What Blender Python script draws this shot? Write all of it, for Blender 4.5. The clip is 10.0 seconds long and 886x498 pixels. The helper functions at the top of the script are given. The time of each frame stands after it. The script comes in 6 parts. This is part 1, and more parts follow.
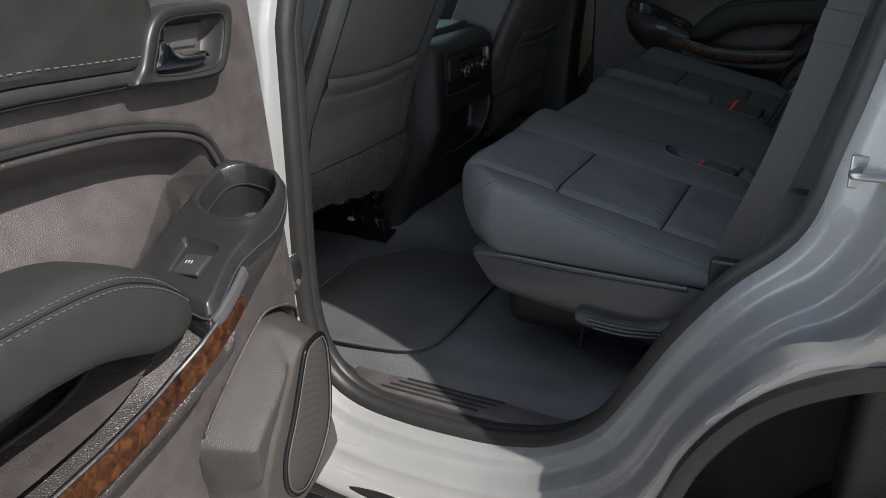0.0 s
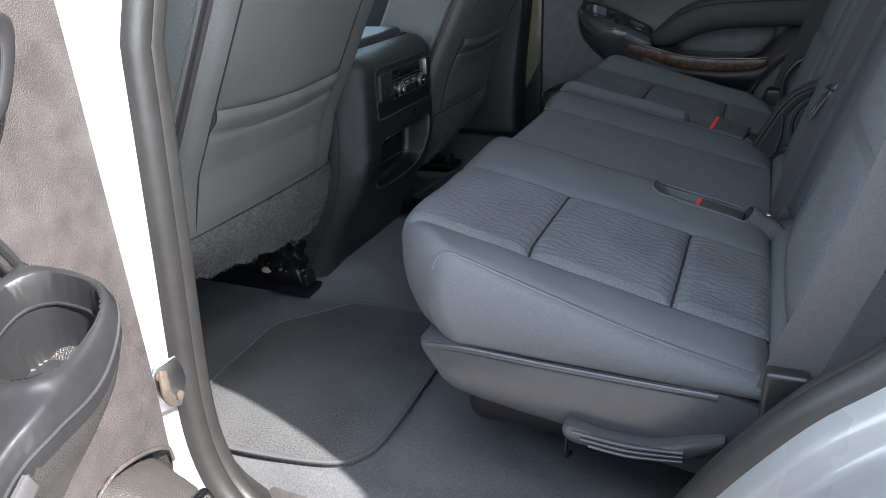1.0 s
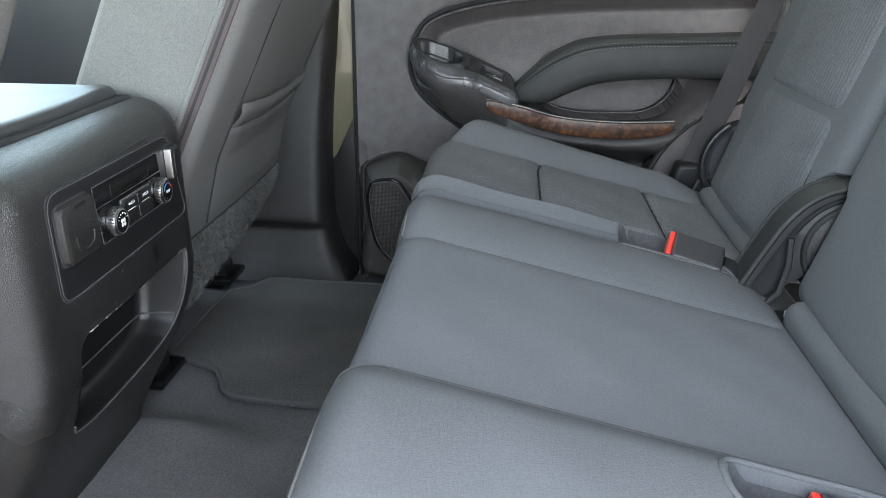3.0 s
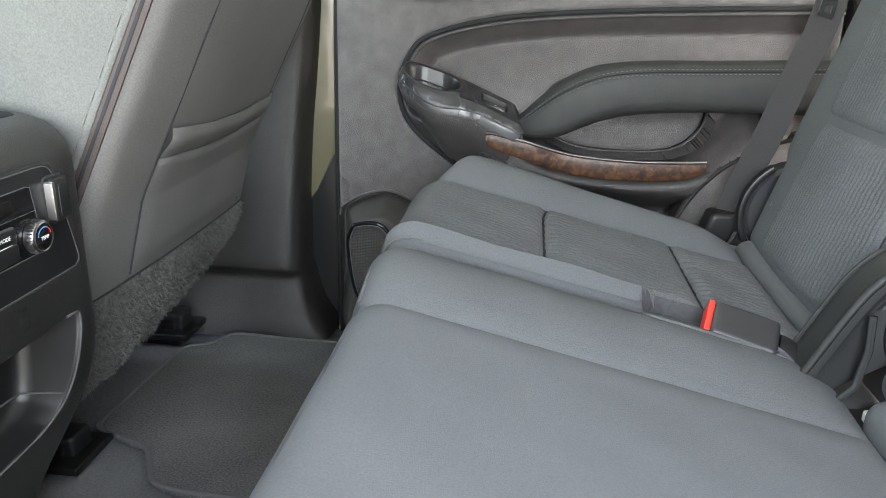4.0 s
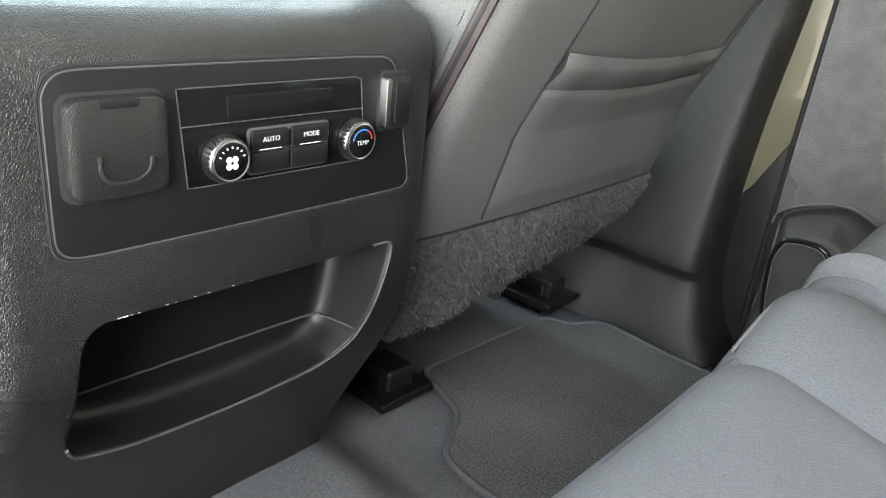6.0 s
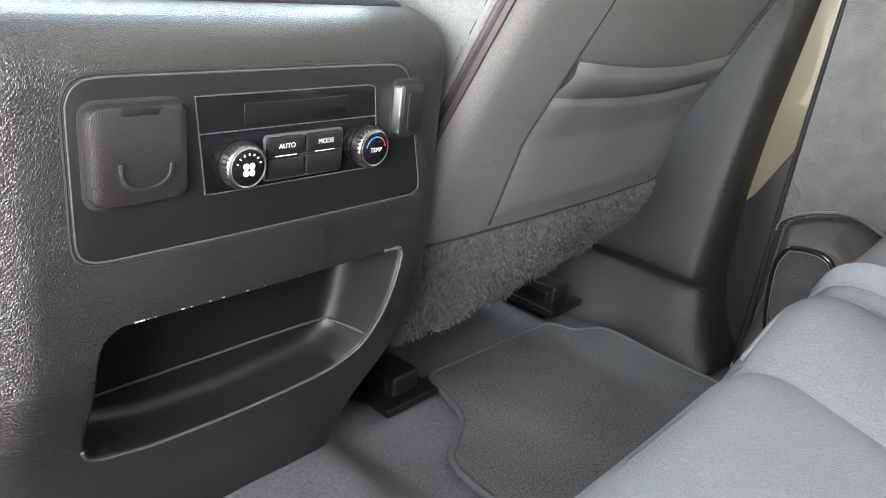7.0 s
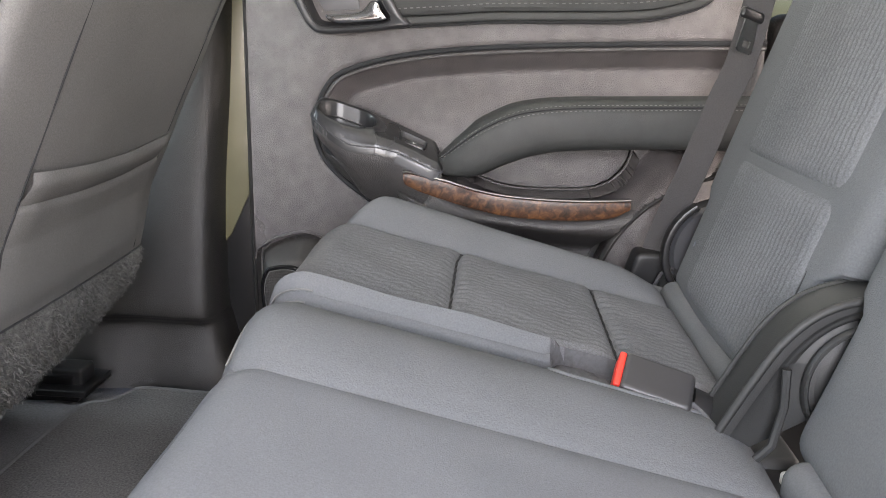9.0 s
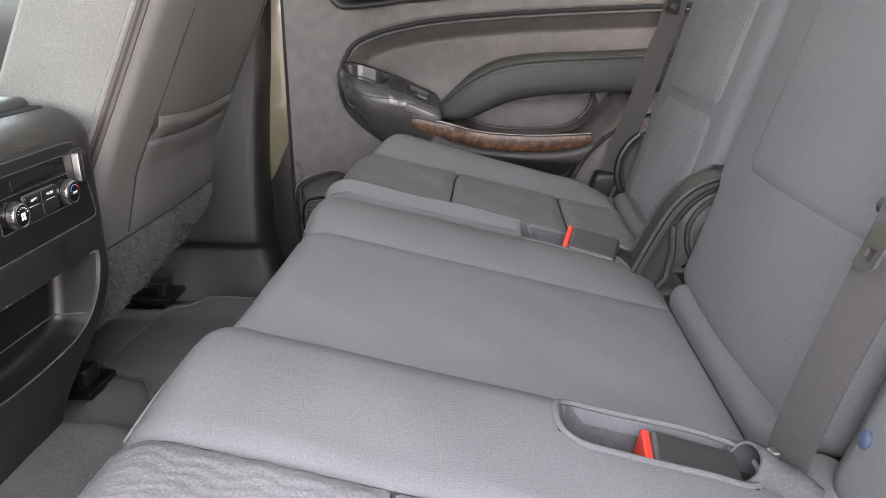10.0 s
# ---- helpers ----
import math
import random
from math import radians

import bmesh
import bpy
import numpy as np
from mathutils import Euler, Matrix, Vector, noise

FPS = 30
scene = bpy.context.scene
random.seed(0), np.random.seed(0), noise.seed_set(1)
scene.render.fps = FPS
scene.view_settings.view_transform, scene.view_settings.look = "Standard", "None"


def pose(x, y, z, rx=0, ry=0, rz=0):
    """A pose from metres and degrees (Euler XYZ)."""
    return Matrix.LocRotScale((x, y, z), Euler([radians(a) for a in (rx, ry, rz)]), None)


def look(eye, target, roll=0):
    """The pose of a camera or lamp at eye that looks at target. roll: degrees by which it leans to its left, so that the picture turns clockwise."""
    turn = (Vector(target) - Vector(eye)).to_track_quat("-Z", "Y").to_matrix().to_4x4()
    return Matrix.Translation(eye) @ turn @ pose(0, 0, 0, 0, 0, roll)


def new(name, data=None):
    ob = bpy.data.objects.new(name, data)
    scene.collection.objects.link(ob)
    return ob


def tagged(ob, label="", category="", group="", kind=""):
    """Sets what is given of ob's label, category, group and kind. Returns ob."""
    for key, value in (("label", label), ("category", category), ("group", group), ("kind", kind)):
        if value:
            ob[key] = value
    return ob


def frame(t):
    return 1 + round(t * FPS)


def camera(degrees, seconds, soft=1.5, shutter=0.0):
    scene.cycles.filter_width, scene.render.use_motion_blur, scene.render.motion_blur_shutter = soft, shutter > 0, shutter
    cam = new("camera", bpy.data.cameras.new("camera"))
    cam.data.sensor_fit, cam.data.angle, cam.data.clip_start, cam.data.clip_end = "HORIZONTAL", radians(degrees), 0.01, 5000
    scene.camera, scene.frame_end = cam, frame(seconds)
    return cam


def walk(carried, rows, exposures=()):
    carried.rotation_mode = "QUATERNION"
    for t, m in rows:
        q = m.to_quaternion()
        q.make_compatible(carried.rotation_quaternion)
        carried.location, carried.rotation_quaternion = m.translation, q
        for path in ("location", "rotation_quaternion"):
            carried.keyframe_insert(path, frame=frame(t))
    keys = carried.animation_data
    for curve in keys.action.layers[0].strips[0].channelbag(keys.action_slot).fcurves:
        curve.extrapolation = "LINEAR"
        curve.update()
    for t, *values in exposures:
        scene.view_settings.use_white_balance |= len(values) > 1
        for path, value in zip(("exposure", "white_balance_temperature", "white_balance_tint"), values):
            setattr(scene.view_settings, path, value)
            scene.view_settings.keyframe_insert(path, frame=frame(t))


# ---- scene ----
cam = camera(61.5, 10.0, soft=0.85)
PATH = [
    (0, (0.061, -1.763, 0.748), (-0.82, -0.149, -0.037), -2.7),
    (0.5, (0.013, -1.625, 0.728), (-0.807, 0.023, -0.055), -2.6),
    (1, (-0.099, -1.448, 0.718), (-0.83, 0.24, -0.067), -2.7),
    (1.5, (-0.185, -1.253, 0.706), (-0.816, 0.475, -0.079), -2.6),
    (2, (-0.255, -1.047, 0.691), (-0.751, 0.734, -0.072), -2.0),
    (2.5, (-0.352, -0.847, 0.682), (-0.66, 0.983, -0.064), -1.2),
    (2.7, (-0.382, -0.774, 0.677), (-0.597, 1.069, -0.07), -0.9),
    (3.8, (-0.422, -0.533, 0.642), (-0.557, 1.341, -0.042), 1.3),
    (4, (-0.386, -0.475, 0.619), (-0.59, 1.407, -0.028), 1.3),
    (4.5, (-0.321, -0.353, 0.607), (-0.742, 1.496, -0.026), 2.3),
    (5, (-0.324, -0.252, 0.585), (-1.062, 1.488, -0.07), 3.2),
    (5.5, (-0.388, -0.219, 0.56), (-1.411, 1.34, -0.164), 4.9),
    (5.7, (-0.404, -0.232, 0.548), (-1.529, 1.245, -0.196), 5.4),
    (6.8, (-0.422, -0.264, 0.553), (-1.658, 1.106, -0.22), 7.1),
    (7, (-0.419, -0.261, 0.552), (-1.615, 1.154, -0.2), 6.9),
    (7.5, (-0.38, -0.237, 0.559), (-1.352, 1.371, -0.125), 5.3),
    (8, (-0.329, -0.227, 0.578), (-0.905, 1.585, -0.042), 3.5),
    (8.5, (-0.315, -0.287, 0.602), (-0.573, 1.612, 0.033), 2.1),
    (9, (-0.321, -0.402, 0.619), (-0.426, 1.514, 0.057), 1.4),
    (9.5, (-0.31, -0.559, 0.627), (-0.32, 1.354, 0.044), 0.6),
    (10, (-0.294, -0.755, 0.63), (-0.415, 1.136, -0.008), -0.7),
]
EXPOSURES = [(0, 0.13, 6450, 11), (0.25, 0.93, 6350, 11), (0.5, 1.38, 6350, 12), (1.0, 1.83, 6300, 12), (1.5, 2.46, 6250, 12), (2.0, 3.30, 6350, 13), (2.5, 3.43, 6550, 13), (4.0, 4.03, 7250, 13),
             (5.0, 4.10, 7550, 12), (5.5, 4.14, 7500, 12), (7.0, 4.62, 7400, 17), (7.5, 4.62, 7400, 19), (8.5, 4.49, 7850, 22), (9.0, 4.28, 7600, 22), (9.5, 3.94, 7550, 23), (10, 3.86, 7750, 23)]
walk(cam, [(t, look(eye, target, roll)) for t, eye, target, roll in PATH], EXPOSURES)

# ---- world and sun ----
SUN = Vector((0.92, -0.222, 1.0)).normalized()      # towards the sun
world = bpy.data.worlds.new("sky")
scene.world = world
world.use_nodes = True
wn, wl = world.node_tree.nodes, world.node_tree.links
sky = wn.new("ShaderNodeTexSky")
sky.sky_type, sky.sun_disc = "NISHITA", False
sky.sun_elevation = math.asin(SUN.z)
sky.sun_rotation = math.atan2(SUN.x, SUN.y)
sky.air_density, sky.dust_density = 1.0, 2.0
wl.new(sky.outputs[0], wn["Background"].inputs[0])
wn["Background"].inputs[1].default_value = 0.10
sun_data = bpy.data.lights.new("sun", "SUN")
sun_data.energy, sun_data.angle, sun_data.color = 5.0, radians(0.5), (1.0, 0.95, 0.88)
sun = new("sun", sun_data)
sun.matrix_world = look(SUN * 20, (0, 0, 0))


# skylight standing in the windows of the car
def window_light(name, at, target, w, h, power, colour=(0.98, 0.99, 1.0)):
    d = bpy.data.lights.new(name, "AREA")
    d.shape, d.size, d.size_y, d.energy, d.color = "RECTANGLE", w, h, power, colour
    o = new(name, d)
    o.matrix_world = look(at, target)


window_light("skylight_right_rear", (-0.30, 0.90, 0.89), (-0.30, 0.0, 0.45), 0.80, 0.32, 3.1)
window_light("skylight_right_front", (-1.35, 0.90, 0.89), (-1.2, 0.0, 0.55), 0.85, 0.32, 0.7, (0.72, 0.88, 1.0))
window_light("skylight_right_cargo", (1.0, 0.90, 0.89), (0.8, 0.0, 0.5), 1.2, 0.32, 1.9)
window_light("skylight_left_cargo", (1.3, -0.855, 0.86), (0.6, 0.0, 0.62), 1.4, 0.34, 2.6)
window_light("skylight_left_front", (-1.35, -0.90, 0.87), (-1.15, 0.0, 0.75), 0.85, 0.32, 2.6, (0.92, 0.97, 1.0))
window_light("skylight_doorway", (-0.27, -0.97, 0.74), (-0.32, 0.2, 0.72), 0.66, 0.62, 1.85, (0.80, 0.91, 1.0))
window_light("skylight_windscreen", (-1.85, 0.0, 0.90), (-0.6, 0.0, 1.02), 1.5, 0.42, 2.6, (0.78, 0.91, 1.0))
window_light("skylight_tailgate", (2.16, 0.0, 0.88), (0.5, 0.0, 0.6), 1.5, 0.42, 3.5)


# ---- materials ----
def material(name, colour, rough=0.6, metal=0.0, var=0.12, scale=40.0, bump=0.0, bump_scale=400.0,
             coat=0.0, spec=0.5, stain=0.0, kind="noise"):
    m = bpy.data.materials.new(name)
    m.use_nodes = True
    n, l = m.node_tree.nodes, m.node_tree.links
    b = n["Principled BSDF"]
    b.inputs["Metallic"].default_value = metal
    b.inputs["Coat Weight"].default_value = coat
    b.inputs["Specular IOR Level"].default_value = spec
    tc = n.new("ShaderNodeTexCoord")
    def noise_node(sc, detail=4):
        t = n.new("ShaderNodeTexNoise")
        t.inputs["Scale"].default_value, t.inputs["Detail"].default_value = sc, detail
        l.new(tc.outputs["Object"], t.inputs["Vector"])
        return t
    small, big = noise_node(scale), noise_node(5.0, 3)
    mix = n.new("ShaderNodeMath"); mix.operation = "MULTIPLY_ADD"
    mix.inputs[1].default_value, mix.inputs[2].default_value = 0.6, 0.0
    l.new(small.outputs[0], mix.inputs[0])
    add = n.new("ShaderNodeMath"); add.operation = "MULTIPLY_ADD"
    add.inputs[1].default_value = 0.4 + stain
    l.new(big.outputs[0], add.inputs[0]); l.new(mix.outputs[0], add.inputs[2])
    ramp = n.new("ShaderNodeMapRange")
    ramp.inputs["From Min"].default_value, ramp.inputs["From Max"].default_value = 0.3, 0.7 + stain * 0.5
    ramp.inputs["To Min"].default_value, ramp.inputs["To Max"].default_value = 1 - var, 1 + var
    l.new(add.outputs[0], ramp.inputs[0])
    hsv = n.new("ShaderNodeHueSaturation")
    hsv.inputs["Color"].default_value = (*colour, 1)
    l.new(ramp.outputs[0], hsv.inputs["Value"])
    l.new(hsv.outputs[0], b.inputs["Base Color"])
    rr = n.new("ShaderNodeMapRange")
    rr.inputs["From Min"].default_value, rr.inputs["From Max"].default_value = 0.3, 0.7
    rr.inputs["To Min"].default_value, rr.inputs["To Max"].default_value = max(rough - 0.07, 0.02), min(rough + 0.07, 1)
    l.new(big.outputs[0], rr.inputs[0]); l.new(rr.outputs[0], b.inputs["Roughness"])
    if bump:
        if kind == "grain":
            h = n.new("ShaderNodeTexVoronoi"); h.feature = "DISTANCE_TO_EDGE"
            h.inputs["Scale"].default_value = bump_scale
            warp = noise_node(bump_scale * 0.6, 2)
            wmix = n.new("ShaderNodeMix"); wmix.data_type = "VECTOR"
            wmix.inputs["Factor"].default_value = 0.0025
            l.new(tc.outputs["Object"], wmix.inputs["A"]); l.new(warp.outputs["Color"], wmix.inputs["B"])
            l.new(wmix.outputs["Result"], h.inputs["Vector"])
            lim = n.new("ShaderNodeMapRange")
            lim.inputs["From Max"].default_value = 0.25
            l.new(h.outputs["Distance"], lim.inputs[0]); out = lim.outputs[0]
        elif kind == "weave":
            knit, fib = noise_node(bump_scale * 2.2, 2), noise_node(bump_scale * 6, 1)
            m2 = n.new("ShaderNodeMath"); m2.operation = "MULTIPLY_ADD"; m2.inputs[1].default_value = 0.5
            l.new(fib.outputs[0], m2.inputs[0]); l.new(knit.outputs[0], m2.inputs[2]); out = m2.outputs[0]
        else:
            out = noise_node(bump_scale, 5).outputs[0]
        bp = n.new("ShaderNodeBump")
        bp.inputs["Strength"].default_value, bp.inputs["Distance"].default_value = min(bump, 1.0), 0.001 * max(bump, 1.0)
        l.new(out, bp.inputs["Height"]); l.new(bp.outputs[0], b.inputs["Normal"])
    return m


fabric = material("seat_fabric", (0.115, 0.120, 0.127), 0.92, bump=0.45, bump_scale=260, kind="weave", var=0.15, scale=520, spec=0.06)
knit_fabric = material("knit_fabric", (0.142, 0.149, 0.160), 0.92, bump=0.40, bump_scale=300, kind="weave", var=0.13, scale=560, spec=0.06)
insert_fabric = material("insert_fabric", (0.128, 0.132, 0.140), 0.92, bump=0.4, bump_scale=220, kind="weave", var=0.34, scale=420, spec=0.06)
cover_fabric = material("cover_fabric", (0.140, 0.138, 0.135), 0.9, bump=0.3, bump_scale=240, kind="weave", var=0.24, scale=620, spec=0.06)
side_fabric = material("side_fabric", (0.125, 0.128, 0.126), 0.9, bump=0.6, bump_scale=200, kind="weave", var=0.24, scale=500, spec=0.08)
fuzz_mat = material("carpet_flap", (0.112, 0.113, 0.110), 0.95, var=0.6, scale=170, bump=1.0, bump_scale=500, spec=0.1)
carpet = material("carpet", (0.112, 0.114, 0.119), 0.96, var=0.45, scale=300, bump=1.0, bump_scale=600, spec=0.1, stain=0.3)
mat_carpet = material("mat_carpet", (0.105, 0.105, 0.107), 0.96, var=0.6, scale=320, bump=0.9, bump_scale=600, spec=0.1)
mat_edge = material("mat_edging", (0.085, 0.087, 0.09), 0.85, var=0.15, scale=400, bump=0.5, bump_scale=500)
black_plastic = material("black_plastic", (0.0130, 0.0128, 0.0126), 0.335, var=0.22, bump=0.46, bump_scale=560, kind="grain", spec=0.9)
lid_vinyl = material("lid_vinyl", (0.034, 0.037, 0.040), 0.42, var=0.10, bump=0.05, bump_scale=500, kind="grain", spec=0.8)
knob_metal = material("knob_metal", (0.20, 0.20, 0.205), 0.32, metal=1.0, var=0.12)
rim_metal = material("rim_metal", (0.20, 0.20, 0.20), 0.5, metal=0.6, var=0.1)
edge_plastic = material("edge_plastic", (0.075, 0.075, 0.078), 0.4, var=0.15, scale=300)
smooth_black = material("smooth_black_plastic", (0.013, 0.013, 0.014), 0.38, var=0.08)
pocket_black = material("pocket_plastic", (0.010, 0.010, 0.0102), 0.46, var=0.12, spec=0.4)
gloss_black = material("gloss_black", (0.008, 0.008, 0.009), 0.12, var=0.05)
panel_plastic = material("panel_plastic", (0.088, 0.0795, 0.0785), 0.33, var=0.38, bump=0.45, bump_scale=420, kind="grain", spec=0.75, stain=0.15)
# panel_plastic's tone with shade darkened in; also colours the dark rims
dark_shaded_plastic = material("dark_shaded_plastic", (0.052, 0.0485, 0.0480), 0.36, var=0.25, bump=0.45, bump_scale=420, kind="grain", spec=0.65, stain=0.1)
pillar_plastic = material("pillar_plastic", (0.021, 0.0198, 0.0192), 0.38, var=0.20, bump=0.30, bump_scale=480, kind="grain", spec=0.55, stain=0.1)
leather = material("armrest_vinyl", (0.038, 0.040, 0.039), 0.52, var=0.14, bump=0.25, bump_scale=520, kind="grain", spec=0.35)
bezel_plastic = material("bezel_plastic", (0.050, 0.051, 0.056), 0.30, var=0.06)
end_grain = material("pebbled_plastic", (0.060, 0.056, 0.052), 0.5, var=0.14, bump=0.35, bump_scale=420, kind="grain", stain=0.1)
button_blue = material("button_blue", (0.035, 0.055, 0.095), 0.4, var=0.08)
tray_plastic = material("tray_plastic", (0.026, 0.0265, 0.028), 0.30, var=0.10)
satin_grey = material("satin_grey", (0.10, 0.10, 0.105), 0.30, var=0.08)
release_black = material("release_surround", (0.030, 0.030, 0.032), 0.40, var=0.06)
thread = material("stitch_thread", (0.13, 0.13, 0.127), 0.8, var=0.2, scale=500)
piping = material("piping_thread", (0.125, 0.125, 0.122), 0.8, var=0.2, scale=500)
seam_mat = material("seam_dark", (0.020, 0.021, 0.023), 0.95, var=0.2)
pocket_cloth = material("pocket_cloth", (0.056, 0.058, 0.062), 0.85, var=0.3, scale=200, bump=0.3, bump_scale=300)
pocket_fold = material("pocket_fold", (0.085, 0.088, 0.092), 0.9, var=0.25, scale=300, bump=0.3, bump_scale=300, spec=0.08)
flap_plastic = material("socket_plastic", (0.017, 0.0160, 0.0152), 0.42, var=0.2, bump=0.35, bump_scale=700, kind="grain")
arm_plastic = material("hinge_plastic", (0.017, 0.0178, 0.018), 0.58, var=0.14, bump=0.15, bump_scale=700)
zip_mat = material("zip_tape", (0.055, 0.042, 0.042), 0.7, var=0.3, scale=600, bump=0.8, bump_scale=700)
webbing = material("belt_webbing", (0.047, 0.045, 0.046), 0.75, var=0.25, scale=600, bump=0.4, bump_scale=500, spec=0.25)
chrome = material("chrome", (0.75, 0.76, 0.78), 0.12, metal=1.0, var=0.04)
dull_metal = material("dull_metal", (0.45, 0.45, 0.45), 0.35, metal=1.0, var=0.15)
dark_metal = material("dark_metal", (0.02, 0.02, 0.021), 0.35, metal=0.6, var=0.2)
red_plastic = material("red_button", (0.75, 0.04, 0.025), 0.4, var=0.06)
white_plastic = material("white_plastic", (0.65, 0.65, 0.62), 0.4, var=0.06)
paint = material("body_paint", (0.32, 0.323, 0.32), 0.30, var=0.04, coat=1.0, metal=0.05, stain=0.08)
stripe_paint = material("pillar_paint", (0.115, 0.108, 0.062), 0.35, var=0.06, coat=0.4)
rubber = material("rubber_seal", (0.026, 0.0255, 0.025), 0.48, var=0.15, bump=0.3, bump_scale=300)
liner = material("wheel_liner", (0.012, 0.012, 0.013), 0.8, var=0.4, scale=60, bump=0.6, bump_scale=200)
headlining = material("headlining", (0.78, 0.77, 0.74), 0.95, var=0.05, bump=0.4, bump_scale=500)
asphalt = material("pale_concrete", (0.36, 0.34, 0.31), 0.9, var=0.2, scale=30, bump=0.8, bump_scale=150, stain=0.2)
display = material("display", (0.010, 0.010, 0.009), 0.25, var=0.05)
rusty = material("rusty_metal", (0.085, 0.065, 0.05), 0.8, var=0.6, scale=120, bump=1.0, bump_scale=200, stain=0.3)
ink = material("white_ink", (0.75, 0.75, 0.75), 0.6, var=0.03)
yellow_mark = material("yellow_mark", (0.45, 0.42, 0.03), 0.5, var=0.05)
clear_blue = material("blue_mark", (0.05, 0.25, 0.6), 0.4, var=0.03)


def burl():
    m = material("burl_wood", (0.2, 0.08, 0.03), 0.46, coat=0.08, spec=0.35)
    n, l = m.node_tree.nodes, m.node_tree.links
    b = n["Principled BSDF"]
    tc = n.new("ShaderNodeTexCoord")
    a = n.new("ShaderNodeTexNoise")
    a.inputs["Scale"].default_value, a.inputs["Detail"].default_value, a.inputs["Distortion"].default_value = 95, 10, 0.8
    l.new(tc.outputs["Object"], a.inputs["Vector"])
    r = n.new("ShaderNodeValToRGB")
    e = r.color_ramp.elements
    e[0].position, e[0].color = 0.32, (0.012, 0.005, 0.0025, 1)
    e[1].position, e[1].color = 0.70, (0.125, 0.052, 0.020, 1)
    mid = e.new(0.5); mid.color = (0.055, 0.021, 0.009, 1)
    l.new(a.outputs[0], r.inputs[0]); l.new(r.outputs[0], b.inputs["Base Color"])
    return m


wood = burl()


def pane_glass(name, tint):
    m = bpy.data.materials.new(name)
    m.use_nodes = True
    n, l = m.node_tree.nodes, m.node_tree.links
    clear, gloss, mix = n.new("ShaderNodeBsdfTransparent"), n.new("ShaderNodeBsdfGlossy"), n.new("ShaderNodeMixShader")
    clear.inputs["Color"].default_value = tint
    gloss.inputs["Roughness"].default_value = 0.03
    mix.inputs[0].default_value = 0.06
    l.new(clear.outputs[0], mix.inputs[1]); l.new(gloss.outputs[0], mix.inputs[2])
    l.new(mix.outputs[0], n["Material Output"].inputs["Surface"])
    return m


glass = pane_glass("tinted_glass", (0.20, 0.22, 0.21, 1))
clear_glass = pane_glass("clear_glass", (0.74, 0.80, 0.78, 1))


# ---- building tools ----
def mesh_object(name, bm, mat, smooth=True):
    bmesh.ops.recalc_face_normals(bm, faces=bm.faces)
    me = bpy.data.meshes.new(name)
    bm.to_mesh(me); bm.free()
    if smooth:
        me.polygons.foreach_set("use_smooth", [True] * len(me.polygons))
        me.set_sharp_from_angle(angle=radians(42))
    me.materials.append(mat)
    return new(name, me)


def part(name, bm, mat, parent, label=""):
    ob = mesh_object(name, bm, mat)
    ob.parent = parent
    ob.matrix_parent_inverse = Matrix()
    return tagged(ob, label)


def thing(name, label, category, at=(0, 0, 0), group="", kind=""):
    e = new(name)
    e.location = at
    return tagged(e, label, category, group, kind)


def solid(name, bm, mat, label, category="", kind="structure"):
    return tagged(mesh_object(name, bm, mat), label, category, "", kind)


def grid(bm, pts, close_u=False, close_v=False):
    """Faces over a 2D list of points."""
    vs = [[bm.verts.new(p) for p in row] for row in pts]
    nu, nv = len(vs), len(vs[0])
    for i in range(nu if close_u else nu - 1):
        for j in range(nv if close_v else nv - 1):
            bm.faces.new((vs[i][j], vs[(i + 1) % nu][j], vs[(i + 1) % nu][(j + 1) % nv], vs[i][(j + 1) % nv]))
    return vs


def steps(a, b, res, edge=0.0):
    n = max(2, int(math.ceil((b - a) / res)))
    return [a + (b - a) * i / n for i in range(n + 1)]


def rbox(lo, hi, r, res=0.012, deform=None, bm=None):
    """A rounded box with a fine skin, each point passed through deform(point, normal)."""
    bm = bm or bmesh.new()
    lo, hi = Vector(lo), Vector(hi)
    r = min(r, *[(hi[i] - lo[i]) * 0.499 for i in range(3)])
    ax = []
    for i in range(3):
        inner = steps(lo[i] + r, hi[i] - r, res) if hi[i] - lo[i] > 2.01 * r else [(lo[i] + hi[i]) / 2]
        k = max(3, int(r / res) + 2)
        cap = [math.tan(radians(45) * (1 - q / k)) * r for q in range(k)]
        ax.append([inner[0] - c for c in cap] + inner + [inner[-1] + c for c in reversed(cap)])
    cache = {}
    def vert(p):
        key = tuple(round(c, 6) for c in p)
        if key not in cache:
            q = Vector([min(max(p[i], lo[i] + r), hi[i] - r) for i in range(3)])
            d = (Vector(p) - q).normalized()
            w = q + d * r
            cache[key] = bm.verts.new(deform(w, d) if deform else w)
        return cache[key]
    for i in range(3):
        j, k = (i + 1) % 3, (i + 2) % 3
        for end in (0, -1):
            for a in range(len(ax[j]) - 1):
                for b in range(len(ax[k]) - 1):
                    quad = []
                    for u, v in ((a, b), (a + 1, b), (a + 1, b + 1), (a, b + 1)):
                        p = [0, 0, 0]
                        p[i], p[j], p[k] = ax[i][end], ax[j][u], ax[k][v]
                        quad.append(vert(p))
                    if len(set(quad)) == 4:
                        try:
                            bm.faces.new(quad)
                        except ValueError:
                            pass
    return bm


